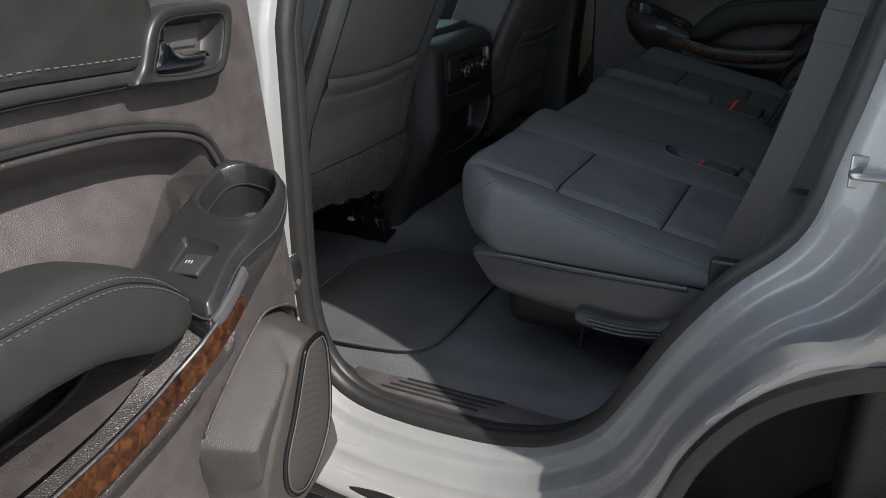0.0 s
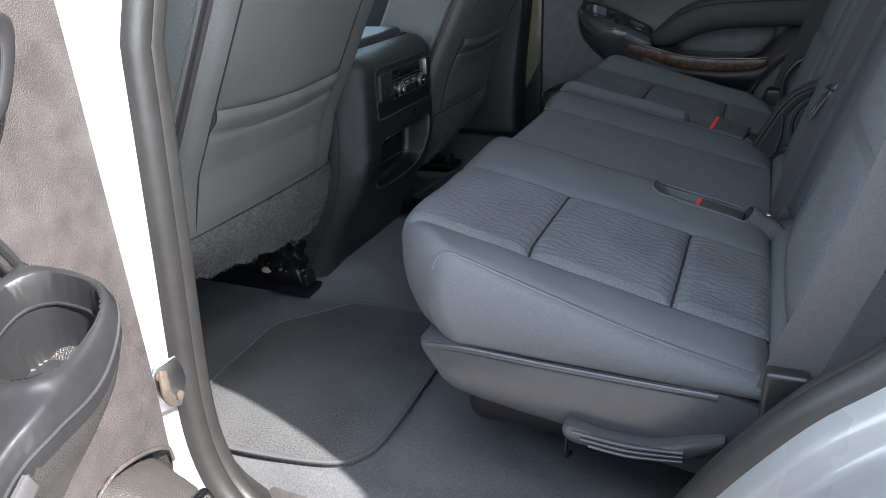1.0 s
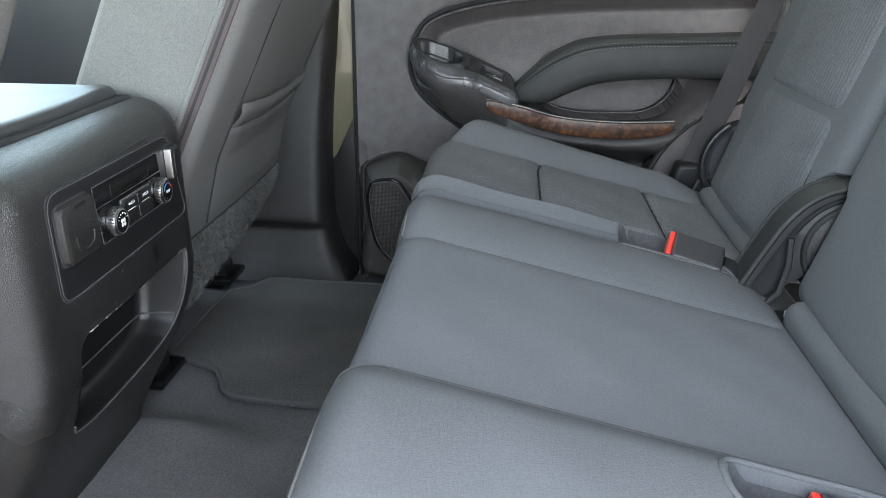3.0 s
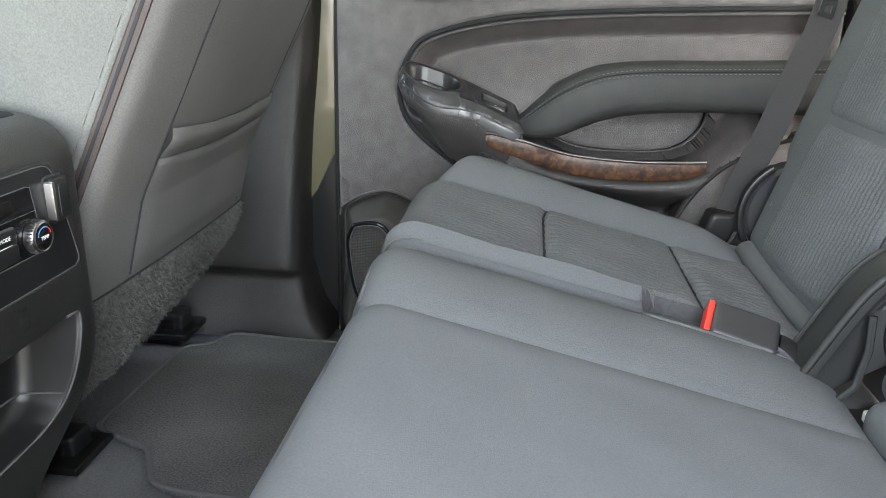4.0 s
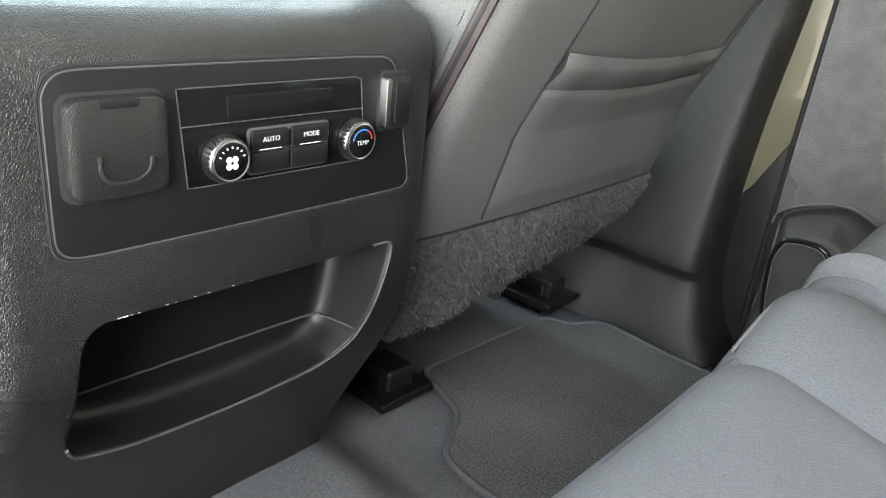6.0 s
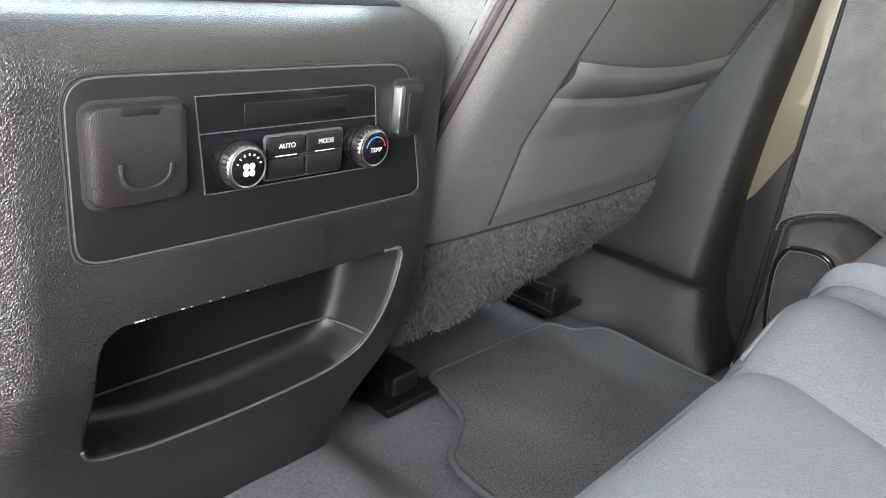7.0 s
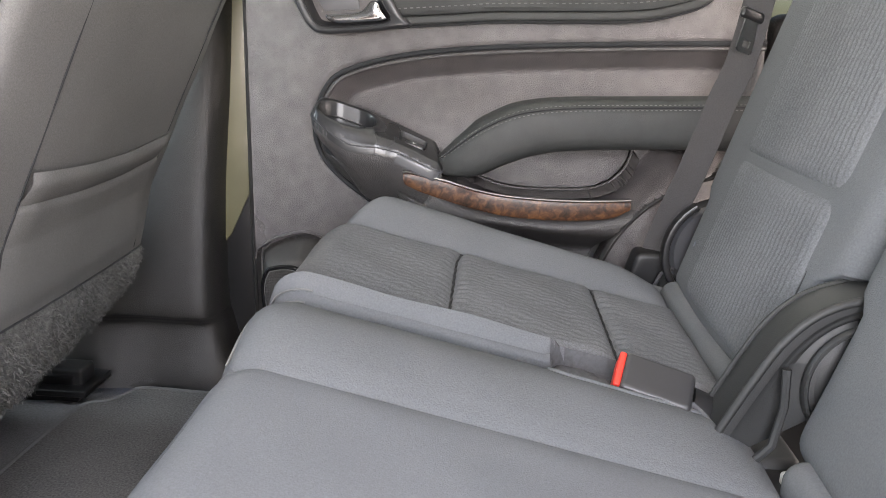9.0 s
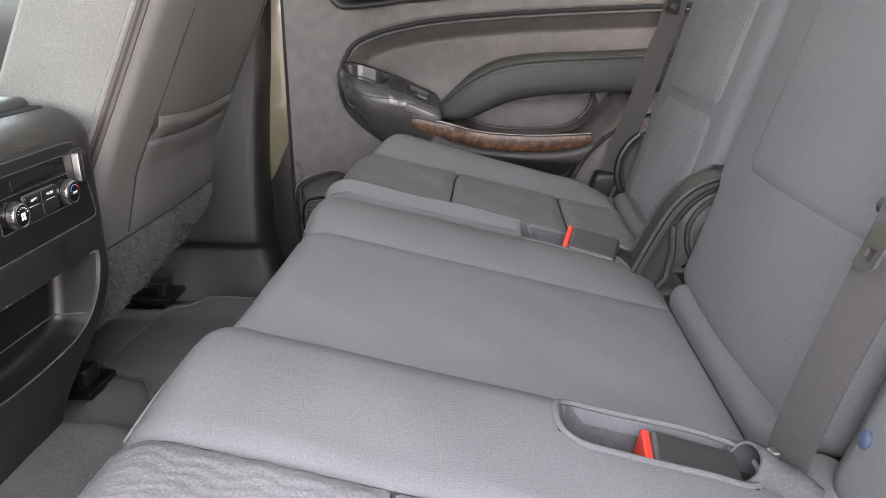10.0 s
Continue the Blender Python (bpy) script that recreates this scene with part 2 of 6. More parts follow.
def spline(pts, per=8, closed=False):
    """A smooth line through points of any dimension."""
    P = [np.array(p, float) for p in pts]
    n, out = len(P), []
    for i in range(n if closed else n - 1):
        g = lambda k: P[k % n] if closed else P[min(max(k, 0), n - 1)]
        a, b, c, d = g(i - 1), g(i), g(i + 1), g(i + 2)
        for s in range(per):
            t = s / per
            out.append(0.5 * (2 * b + (c - a) * t + (2 * a - 5 * b + 4 * c - d) * t * t + (3 * b - a - 3 * c + d) * t ** 3))
    if not closed:
        out.append(P[-1])
    return out


def even(pts, n, closed=False):
    """n points evenly spaced along a line."""
    P = [np.array(p, float) for p in pts]
    if closed:
        P.append(P[0])
    d = [0.0]
    for a, b in zip(P, P[1:]):
        d.append(d[-1] + float(np.linalg.norm(b - a)))
    out = []
    for i in range(n):
        s = d[-1] * i / (n if closed else n - 1)
        k = max(1, min(next((q for q in range(1, len(d)) if d[q] >= s), len(d) - 1), len(d) - 1))
        f = (s - d[k - 1]) / max(d[k] - d[k - 1], 1e-9)
        out.append(P[k - 1] * (1 - f) + P[k] * f)
    return out


def sweep(path, half_w, half_t, up=None, bm=None, closed=False, sides=10, power=2.0, taper=None):
    """A bar along a path with a rounded cross-section, half_w across and half_t along up."""
    bm = bm or bmesh.new()
    P = [Vector(p) for p in path]
    n, rings = len(P), []
    side0 = None
    for i, p in enumerate(P):
        t = (P[(i + 1) % n] - P[i - 1]) if closed else (P[min(i + 1, n - 1)] - P[max(i - 1, 0)])
        t.normalize()
        if up is not None:
            u = Vector(up[i] if isinstance(up, list) else up)
        else:
            u = side0 if side0 is not None else (Vector((0, 0, 1)) if abs(t.z) < 0.9 else Vector((1, 0, 0)))
        u = (u - t * u.dot(t)).normalized()
        side0 = u
        s = t.cross(u)
        k = taper(i / max(n - 1, 1)) if taper else 1.0
        ring = []
        for q in range(sides):
            a = 2 * math.pi * (q + 0.5) / sides
            c, d = math.cos(a), math.sin(a)
            c = math.copysign(abs(c) ** (2 / power), c); d = math.copysign(abs(d) ** (2 / power), d)
            ring.append(p + s * (half_w * k * c) + u * (half_t * k * d))
        rings.append(ring)
    vs = grid(bm, rings, close_u=closed, close_v=True)
    if not closed:
        bm.faces.new(vs[0]); bm.faces.new(vs[-1])
    return bm


def ring_disc(bm, centre, axis, radii_depths, seg=28):
    """A turned shape: (radius, distance along axis) from its rim inwards."""
    c, a = Vector(centre), Vector(axis).normalized()
    u = a.orthogonal().normalized(); v = a.cross(u)
    rows = [[c + a * d + (u * math.cos(2 * math.pi * q / seg) + v * math.sin(2 * math.pi * q / seg)) * r for q in range(seg)]
            for r, d in radii_depths]
    vs = grid(bm, rows, close_v=True)
    bm.faces.new(vs[-1]); bm.faces.new(vs[0])
    return bm


def inside(P, poly):
    """Signed distance of points P (n, 2) to a closed line; inside is negative."""
    Q = np.array(poly, float)
    d = np.full(len(P), 1e9)
    sign = np.zeros(len(P), bool)
    for a, b in zip(Q, np.roll(Q, -1, 0)):
        e, w = b - a, P - a
        t = np.clip((w @ e) / max(e @ e, 1e-12), 0, 1)
        d = np.minimum(d, ((w - t[:, None] * e) ** 2).sum(1))
        c = (a[1] <= P[:, 1]) != (b[1] <= P[:, 1])
        x = a[0] + (P[:, 1] - a[1]) * e[0] / (e[1] if abs(e[1]) > 1e-12 else 1e-12)
        sign ^= c & (P[:, 0] < x)
    return np.sqrt(d) * np.where(sign, -1, 1)


def along(P, line):
    """Distance of points to an open line."""
    Q = np.array(line, float)
    d = np.full(len(P), 1e9)
    for a, b in zip(Q[:-1], Q[1:]):
        e, w = b - a, P - a
        t = np.clip((w @ e) / max(e @ e, 1e-12), 0, 1)
        d = np.minimum(d, ((w - t[:, None] * e) ** 2).sum(1))
    return np.sqrt(d)


def smooth01(x):
    x = np.clip(x, 0, 1)
    return x * x * (3 - 2 * x)


def snap_to(P, poly, reach):
    """Moves the points that lie close to a closed line onto it."""
    Q = np.array(poly, float)
    best, to = np.full(len(P), 1e9), P.copy()
    for a, b in zip(Q, np.roll(Q, -1, 0)):
        e = b - a
        t = np.clip(((P - a) @ e) / max(e @ e, 1e-12), 0, 1)
        c = a + t[:, None] * e
        d = ((P - c) ** 2).sum(1)
        m = d < best
        best[m], to[m] = d[m], c[m]
    near = best < reach * reach
    P[near] = to[near]
    return P


def field(us, vs, height, place, keep=None, back=None, bm=None, snap=()):
    """A relief: height(P) over the grid us x vs, each point set by place(u, v, h). keep drops points; back gives it a flat back."""
    bm = bm or bmesh.new()
    P = np.array([(u, v) for u in us for v in vs])
    for poly in snap:
        P = snap_to(P, poly, 0.55 * (us[1] - us[0]))
    H = height(P)
    K = keep(P) if keep else np.ones(len(P), bool)
    nv = len(vs)
    V = [bm.verts.new(place(P[i][0], P[i][1], H[i])) if K[i] else None for i in range(len(P))]
    for i in range(len(us) - 1):
        for j in range(nv - 1):
            q = (V[i * nv + j], V[(i + 1) * nv + j], V[(i + 1) * nv + j + 1], V[i * nv + j + 1])
            if None not in q:
                bm.faces.new(q)
    if back is not None:
        rim = [e for e in bm.edges if len(e.link_faces) == 1]
        ext = bmesh.ops.extrude_edge_only(bm, edges=rim)
        for g in ext["geom"]:
            if isinstance(g, bmesh.types.BMVert):
                g.co = back(g.co)
    return bm


def plate(outline, place, depth, bevel=0.003, bm=None):
    """A flat piece: an outline in the plane, raised by depth with rounded edges. place(u, v, h)."""
    bm = bm or bmesh.new()
    O = [np.array(p, float) for p in outline]
    n = len(O)
    area = sum(O[i][0] * O[(i + 1) % n][1] - O[(i + 1) % n][0] * O[i][1] for i in range(n))
    sg = 1 if area > 0 else -1
    nor = []
    for i in range(n):
        t = O[(i + 1) % n] - O[i - 1]
        t = t / max(np.linalg.norm(t), 1e-9)
        nor.append(np.array((-t[1], t[0])) * sg)
    rows = []
    for ins, h in ((0, 0), (0, depth - bevel), (bevel * 0.3, depth - bevel * 0.3), (bevel, depth)):
        rows.append([place(*(O[i] + nor[i] * ins), h) for i in range(n)])
    vs = grid(bm, rows, close_v=True)
    top = bm.faces.new(vs[-1]); base = bm.faces.new(vs[0])
    bmesh.ops.triangulate(bm, faces=[top, base])
    return bm


def rect_outline(u0, v0, u1, v1, r, k=5):
    out = []
    for cx, cy, a0 in ((u1 - r, v1 - r, 0), (u0 + r, v1 - r, 90), (u0 + r, v0 + r, 180), (u1 - r, v0 + r, 270)):
        for q in range(k + 1):
            a = radians(a0 + 90 * q / k)
            out.append((cx + r * math.cos(a), cy + r * math.sin(a)))
    return out


def loft(rings, bm=None, cap=True):
    """A skin over closed rings of points, each (outline, depth placed by its own function)."""
    bm = bm or bmesh.new()
    vs = grid(bm, rings, close_v=True)
    if cap:
        f = bm.faces.new(vs[-1])
        bmesh.ops.triangulate(bm, faces=[f])
    return bm


def inset_line(outline, d):
    """A closed line moved inwards by d."""
    O = [np.array(p, float) for p in outline]
    n = len(O)
    area = sum(O[i][0] * O[(i + 1) % n][1] - O[(i + 1) % n][0] * O[i][1] for i in range(n))
    out = []
    for i in range(n):
        t = O[(i + 1) % n] - O[i - 1]
        t = t / max(np.linalg.norm(t), 1e-9) * (1 if area > 0 else -1)
        out.append(O[i] + np.array((-t[1], t[0])) * d)
    return out


# ================= the setting =================
# ground
bm = bmesh.new()
grid(bm, [[(x, y, -0.62) for y in (-400, -40, -6, -3, -1.5, 0, 3, 40, 400)] for x in (-400, -40, -5, -2, 0, 2, 5, 40, 400)])
solid("ground", bm, asphalt, "pale sunlit concrete paving under the car", "ground")

# floor of the cabin: one carpeted sheet with a tunnel, dropping to the sill
def floor_height(P):
    x, y = P[:, 0], P[:, 1]
    z = np.full(len(P), -0.012)
    z += 0.055 * smooth01((0.24 - np.abs(y - 0.02)) / 0.10) * smooth01((-0.72 - x) / 0.16)
    z -= 0.030 * smooth01((np.abs(y) - 0.715) / 0.05)
    z += 0.0015 * np.sin(x * 37 + y * 21) * np.sin(y * 45)
    return z

bm = field(steps(-2.05, 2.2, 0.02), steps(-0.795, 0.90, 0.012), floor_height, lambda u, v, h: Vector((u, v, h)))
solid("floor", bm, carpet, "dark grey cut-pile carpet on the cabin floor", "floor")
bm = rbox((-2.1, -0.865, -0.34), (2.22, 0.90, -0.085), 0.03, 0.3)
solid("underbody", bm, liner, "black underside of the car", "underbody")

bm = field(steps(-1.42, 2.22, 0.13), steps(-0.84, 0.84, 0.084), lambda P: 1.255 - 0.075 * (P[:, 1] / 0.84) ** 4 - 0.02 * (P[:, 0] - 0.3) ** 2,
           lambda u, v, h: Vector((u, v, h)), back=lambda c: c - Vector((0, 0, 0.008)))
solid("roof", bm, paint, "silver-white painted roof panel", "car body")
# roof and walls that close the cabin
def bar(pts, hw, ht, mat, name, label, category, up=(0, 1, 0)):
    return solid(name, sweep(pts, hw, ht, up, sides=14, power=4), mat, label, category)

bm = field(steps(-1.35, 2.2, 0.12), steps(-0.80, 0.80, 0.08), lambda P: 1.21 - 0.06 * (P[:, 1] / 0.80) ** 4 - 0.02 * (P[:, 0] - 0.3) ** 2,
           lambda u, v, h: Vector((u, v, h)), back=lambda c: c + Vector((0, 0, 0.03)))
solid("ceiling", bm, headlining, "pale grey cloth headlining", "ceiling")
def inset(z):
    """How far the body leans inwards above the waistline."""
    return 0.30 * max(0.0, z - 0.62)


for s in (-1, 1):
    bar([(-1.45, s * 0.76, 1.12), (-0.7, s * 0.77, 1.145), (0.3, s * 0.77, 1.15), (1.3, s * 0.76, 1.14), (2.2, s * 0.72, 1.10)], 0.05, 0.05, paint,
        "roof_rail", "painted roof side rail over the door openings", "trim")
    bar([(-1.45, s * 0.84, 1.10), (-1.8, s * 0.88, 0.9), (-2.15, s * 0.92, 0.66)], 0.05, 0.05, pillar_plastic, "front_pillar", "dark windscreen pillar trim", "pillar")
    bar([(2.15, s * 0.82, 1.08), (2.22, s * 0.88, 0.85), (2.25, s * 0.92, 0.5)], 0.06, 0.05, pillar_plastic, "rear_pillar", "dark tailgate pillar trim", "pillar")
bm = rbox((2.18, -0.93, -0.06), (2.27, 0.93, 0.62), 0.03, 0.2)
solid("wall_rear", bm, pillar_plastic, "dark tailgate lining that closes the load space", "tailgate")
bm = rbox((-2.45, -0.93, -0.06), (-2.02, 0.93, 0.60), 0.10, 0.1)
solid("wall_front", bm, smooth_black, "black dashboard across the front of the cabin", "dashboard")
# right front door lining and right rear quarter lining
bm = rbox((-2.05, 0.88, -0.06), (-1.0, 0.99, 0.66), 0.03, 0.06)
solid("wall_right_front", bm, smooth_black, "black lining of the front passenger door", "door lining")
bm = rbox((0.145, 0.90, -0.06), (2.2, 0.99, 0.66), 0.03, 0.1)
solid("wall_right_rear", bm, pillar_plastic, "dark plastic lining beside the load space", "wall lining")
bm = rbox((-2.05, -0.99, -0.06), (-0.86, -0.88, 0.66), 0.03, 0.06)
solid("wall_left_front", bm, paint, "painted front door of the car, closed", "wall")

# tinted windows
def pane(corners, label, mat=glass):
    bm = bmesh.new()
    a, b, c, d = [Vector(p) for p in corners]
    out = (b - a).cross(d - a).normalized() * 0.004
    grid(bm, [[a, d], [b, c]]); grid(bm, [[a + out, d + out], [b + out, c + out]])
    return solid("window_1", bm, mat, label, "window")


for s in (-1, 1):
    pane([(-2.0, s * 0.975, 0.62), (-0.90, s * 0.975, 0.62), (-0.90, s * 0.80, 1.13), (-1.45, s * 0.80, 1.13)], "clear front side window glass", clear_glass)
pane([(-0.89, 0.975, 0.62), (2.2, 0.975, 0.62), (2.2, 0.80, 1.13), (-0.89, 0.80, 1.13)], "dark tinted rear side window glass")
pane([(-2.25, -0.92, 0.58), (-2.25, 0.92, 0.58), (-1.36, 0.84, 1.17), (-1.36, -0.84, 1.17)], "clear windscreen glass over the dashboard", clear_glass)
pane([(2.24, -0.90, 0.60), (2.24, 0.90, 0.60), (2.17, 0.80, 1.14), (2.17, -0.80, 1.14)], "dark tinted tailgate window glass")

# ================= left body side, round the open doorway =================
OPENING = even(spline([(-0.66, 1.04), (-0.695, 0.85), (-0.707, 0.65), (-0.724, 0.40), (-0.738, 0.18), (-0.728, 0.07), (-0.69, 0.0), (-0.625, -0.035),
                       (-0.53, -0.045), (-0.43, -0.043), (-0.35, -0.035), (-0.262, -0.008), (-0.19, 0.048), (-0.14, 0.13), (-0.088, 0.225),
                       (-0.026, 0.315), (0.028, 0.372), (0.055, 0.42), (0.073, 0.50), (0.091, 0.58), (0.115, 0.72), (0.12, 0.88), (0.08, 1.0),
                       (0.0, 1.055), (-0.12, 1.075), (-0.5, 1.07)], 8, True), 200, True)
NORMALS = []
for i in range(200):
    t = OPENING[(i + 2) % 200] - OPENING[i - 2]
    t = t / np.linalg.norm(t)
    NORMALS.append(np.array((t[1], -t[0])))
_c = sum(OPENING) / 200
NORMALS = [n if n @ (p - _c) > 0 else -n for n, p in zip(NORMALS, OPENING)]


FLAT = [1 - 0.5 * float(smooth01(np.array((-n[1] - 0.35) / 0.5))) for n in NORMALS]      # the sill is flatter than the jambs
ARCH = spline([(-0.10, -0.34), (-0.085, -0.05), (-0.052, 0.085), (-0.022, 0.161), (0.027, 0.232), (0.089, 0.282), (0.160, 0.313), (0.26, 0.33), (0.52, 0.33), (0.66, 0.29), (0.76, 0.16), (0.81, -0.05), (0.84, -0.34)], 8)
arch_poly = [tuple(p) for p in ARCH]
# the pressed ridges draw together where the wheel arch comes close
for i in range(200):
    while FLAT[i] > 0.3 and inside(np.array([OPENING[i] + NORMALS[i] * 0.140 * FLAT[i]]), arch_poly)[0] < 0.006:
        FLAT[i] -= 0.02
for _ in range(3):
    FLAT = [min(FLAT[i], (FLAT[i - 3] + FLAT[i - 1] + FLAT[i] + FLAT[(i + 1) % 200] + FLAT[(i + 3) % 200]) / 5) for i in range(200)]


def round_opening(rows, s=-1):
    return [[(OPENING[i][0] + NORMALS[i][0] * o * FLAT[i], s * (y - inset(OPENING[i][1] + NORMALS[i][1] * o * FLAT[i])), OPENING[i][1] + NORMALS[i][1] * o * FLAT[i]) for i in range(200)] for o, y in rows]


PROFILE = spline([(0.000, 0.838), (0.006, 0.856), (0.016, 0.870), (0.030, 0.877), (0.044, 0.886), (0.056, 0.908), (0.068, 0.926), (0.080, 0.932), (0.092, 0.941), (0.103, 0.963), (0.114, 0.981), (0.124, 0.9866), (0.135, 0.9874)], 4)
bm = bmesh.new()
grid(bm, round_opening(PROFILE), close_v=True)
solid("wall_left", bm, paint, "silver-white painted door jamb with pressed ridges", "car body")

ring = [OPENING[i] + NORMALS[i] * 0.119 * FLAT[i] for i in range(200)]
bm = field(steps(-0.84, 2.25, 0.01), steps(-0.28, 1.16, 0.01), lambda P: np.zeros(len(P)),
           lambda u, v, h: Vector((u, -0.9860 + inset(v), v)), keep=lambda P: (inside(P, ring) > -0.0005) & (inside(P, arch_poly) > -0.0008) & ((P[:, 1] > -0.085) | (P[:, 0] > -0.10)) & ~((P[:, 0] > 0.545) & (P[:, 0] < 2.075) & (P[:, 1] > 0.665) & (P[:, 1] < 1.065)), snap=(ring, arch_poly))
solid("quarter_panel", bm, paint, "silver-white painted rear quarter panel", "car body")
pane([(0.53, -0.964, 0.655), (2.09, -0.964, 0.655), (2.09, -0.842, 1.075), (0.53, -0.842, 1.075)], "dark tinted quarter window glass beside the load space")
bm = bmesh.new()
grid(bm, [[(p[0] + d * nx, y, p[1] + d * nz) for p, (nx, nz) in zip(ARCH, [(-0.7, 0.7)] * len(ARCH))] for d, y in ((0.0, -0.80), (0.0, -0.97))])
field(steps(-0.14, 0.86, 0.02), steps(-0.60, 0.34, 0.02), lambda P: 0.008 * np.sin(P[:, 0] * 40) * np.sin(P[:, 1] * 33), lambda u, v, h: Vector((u, -0.80 + h, v)), bm=bm,
      keep=lambda P: ((inside(P, ring) > -0.03) & (inside(P, arch_poly) < 0.01)) | (P[:, 1] < -0.12))
solid("wheel_well", bm, liner, "dirty black plastic wheel-arch liner", "wheel arch")
outer = spline([(p[0] , p[1]) for p in ARCH[::4]], 4)
arch_trim = thing("arch_moulding", "black rubber lip round the rear wheel arch", "moulding")
part("lip", sweep([(p[0], -0.990, p[1]) for p in outer], 0.013, 0.011, (0, 1, 0), power=3), rubber, arch_trim)
for k, (x, z) in enumerate(((0.16, 0.333),)):
    part("clip", plate(rect_outline(-0.016, -0.004, 0.016, 0.004, 0.003), lambda u, v, h, x=x, z=z: Vector((x + u, -0.9885 - h, z + v)), 0.003, 0.001), rubber, arch_trim)
wheel = thing("wheel", "dusty black tyre inside the wheel arch", "wheel", (0.40, -0.86, -0.24))
bm = bmesh.new()
prof = [(0.22, -0.10), (0.26, -0.115), (0.34, -0.12), (0.375, -0.10), (0.382, -0.05), (0.382, 0.05), (0.375, 0.10), (0.34, 0.12), (0.26, 0.115), (0.22, 0.10)]
rows = [[Vector((r * math.cos(a), y, r * math.sin(a))) for r, y in prof] for a in [2 * math.pi * k / 64 for k in range(64)]]
grid(bm, rows, close_u=True)
part("tyre", bm, liner, wheel)
part("rim", ring_disc(bmesh.new(), (0, -0.08, 0), (0, -1, 0), [(0.225, 0.0), (0.225, 0.02), (0.20, 0.025), (0.18, -0.02), (0.06, -0.03), (0.05, 0.0)]), dull_metal, wheel)
bm = rbox((-1.9, -0.985, -0.140), (-0.13, -0.88, -0.098), 0.012, 0.06)
solid("sill_cladding", bm, smooth_black, "black plastic cladding under the door sill", "trim")

# door seal: two rubber lips round the opening
seal = thing("door_seal", "black rubber weatherstrip round the door opening", "seal", kind="structure")
part("bulb", sweep([(p[0] + n[0] * 0.005, -0.829 + inset(p[1]), p[1] + n[1] * 0.005) for p, n in zip(OPENING, NORMALS)], 0.021, 0.019, (0, 1, 0), closed=True), rubber, seal)
part("flange", sweep([(p[0] - n[0] * 0.001, -0.803 + inset(p[1]), p[1] - n[1] * 0.001) for p, n in zip(OPENING, NORMALS)], 0.008, 0.014, (0, 1, 0), closed=True), rubber, seal)
bm = bmesh.new()
grid(bm, round_opening(spline([(0.000, 0.802), (0.010, 0.790), (0.035, 0.768), (0.07, 0.745), (0.11, 0.73)], 4)), close_v=True)
solid("doorway_trim", bm, pillar_plastic, "dark plastic trim inside the door seal", "trim")
# scuff plate on the sill
scuff = thing("scuff_plate", "grey grained plastic sill plate with long slots", "sill plate", kind="structure")
part("plate", plate(rect_outline(-0.70, -0.795, -0.26, -0.715, 0.02), lambda u, v, h: Vector((u, v, -0.042 + h)), 0.012, 0.004), panel_plastic, scuff)
for k in range(5):
    part("slot", plate(rect_outline(-0.62 + 0.012 * k, -0.785 + 0.013 * k, -0.42 + 0.012 * k, -0.780 + 0.013 * k, 0.002), lambda u, v, h: Vector((u, v, -0.0305 + h)), 0.0022, 0.0008), rubber, scuff)
bm = rbox((-0.90, -0.87, -0.06), (-0.785, -0.775, 1.1), 0.03, 0.05, lambda w, d: Vector((w.x, w.y + inset(w.z), w.z)))
solid("pillar_left", bm, pillar_plastic, "dark plastic trim of the pillar beside the driver", "pillar")
bm = rbox((0.13, -0.90, 0.0), (2.2, -0.78, 0.66), 0.03, 0.1)
solid("wall_left_rear", bm, pillar_plastic, "dark lining beside the load space", "wall lining")
# gate striker on the rear jamb
striker = thing("door_striker", "bright steel latch striker screwed to the door jamb", "striker", (0.112, -0.872, 0.480))
striker.scale = (0.85, 0.8, 0.9)
part("loop", sweep(spline([(-0.022, 0, 0.012), (-0.03, -0.03, 0.012), (0, -0.034, 0.012), (0.03, -0.03, 0.012), (0.03, 0.0, 0.012)], 5), 0.005, 0.005), dull_metal, striker)
part("base", rbox((-0.034, -0.004, -0.012), (0.036, 0.004, 0.03), 0.003, 0.02), dull_metal, striker)

# ================= right pillar beside the passenger door =================
def section(z, ax, ay, bx, by):
    return spline([(ax + 0.012, 0.95, z), (ax + 0.006, ay + 0.04, z), (ax - 0.012, ay + 0.006, z), (ax - 0.05, ay, z), ((ax + bx) / 2, (ay + by) / 2 + 0.004, z), (bx, by, z), (bx - 0.02, 0.95, z)], 5)

stations = spline([(-0.03, -0.755, 0.806, -1.10, 0.815), (0.0, -0.775, 0.820, -1.10, 0.825), (0.03, -0.792, 0.834, -1.10, 0.835), (0.065, -0.802, 0.846, -1.10, 0.846), (0.085, -0.806, 0.850, -1.10, 0.850), (0.098, -0.810, 0.842, -1.10, 0.842), (0.115, -0.812, 0.838, -1.10, 0.838),
                   (0.20, -0.812, 0.848, -1.10, 0.85), (0.35, -0.803, 0.858, -1.10, 0.86), (0.55, -0.782, 0.865, -1.09, 0.865), (0.8, -0.765, 0.865, -1.05, 0.865), (1.12, -0.75, 0.85, -1.0, 0.85)], 6)
bm = bmesh.new()
grid(bm, [section(*s) for s in stations])
solid("pillar_right", bm, pillar_plastic, "dark brown-grey plastic trim of the centre pillar", "pillar")
bm = plate([(-0.815, 1.1), (-0.815, 0.215), (-0.79, 0.245), (-0.742, 0.345), (-0.735, 1.1)], lambda u, v, h: Vector((u, 0.920 - h, v)), 0.004, 0.001)
solid("pillar_stripe", bm, stripe_paint, "olive-beige painted metal strip of the door pillar", "pillar")
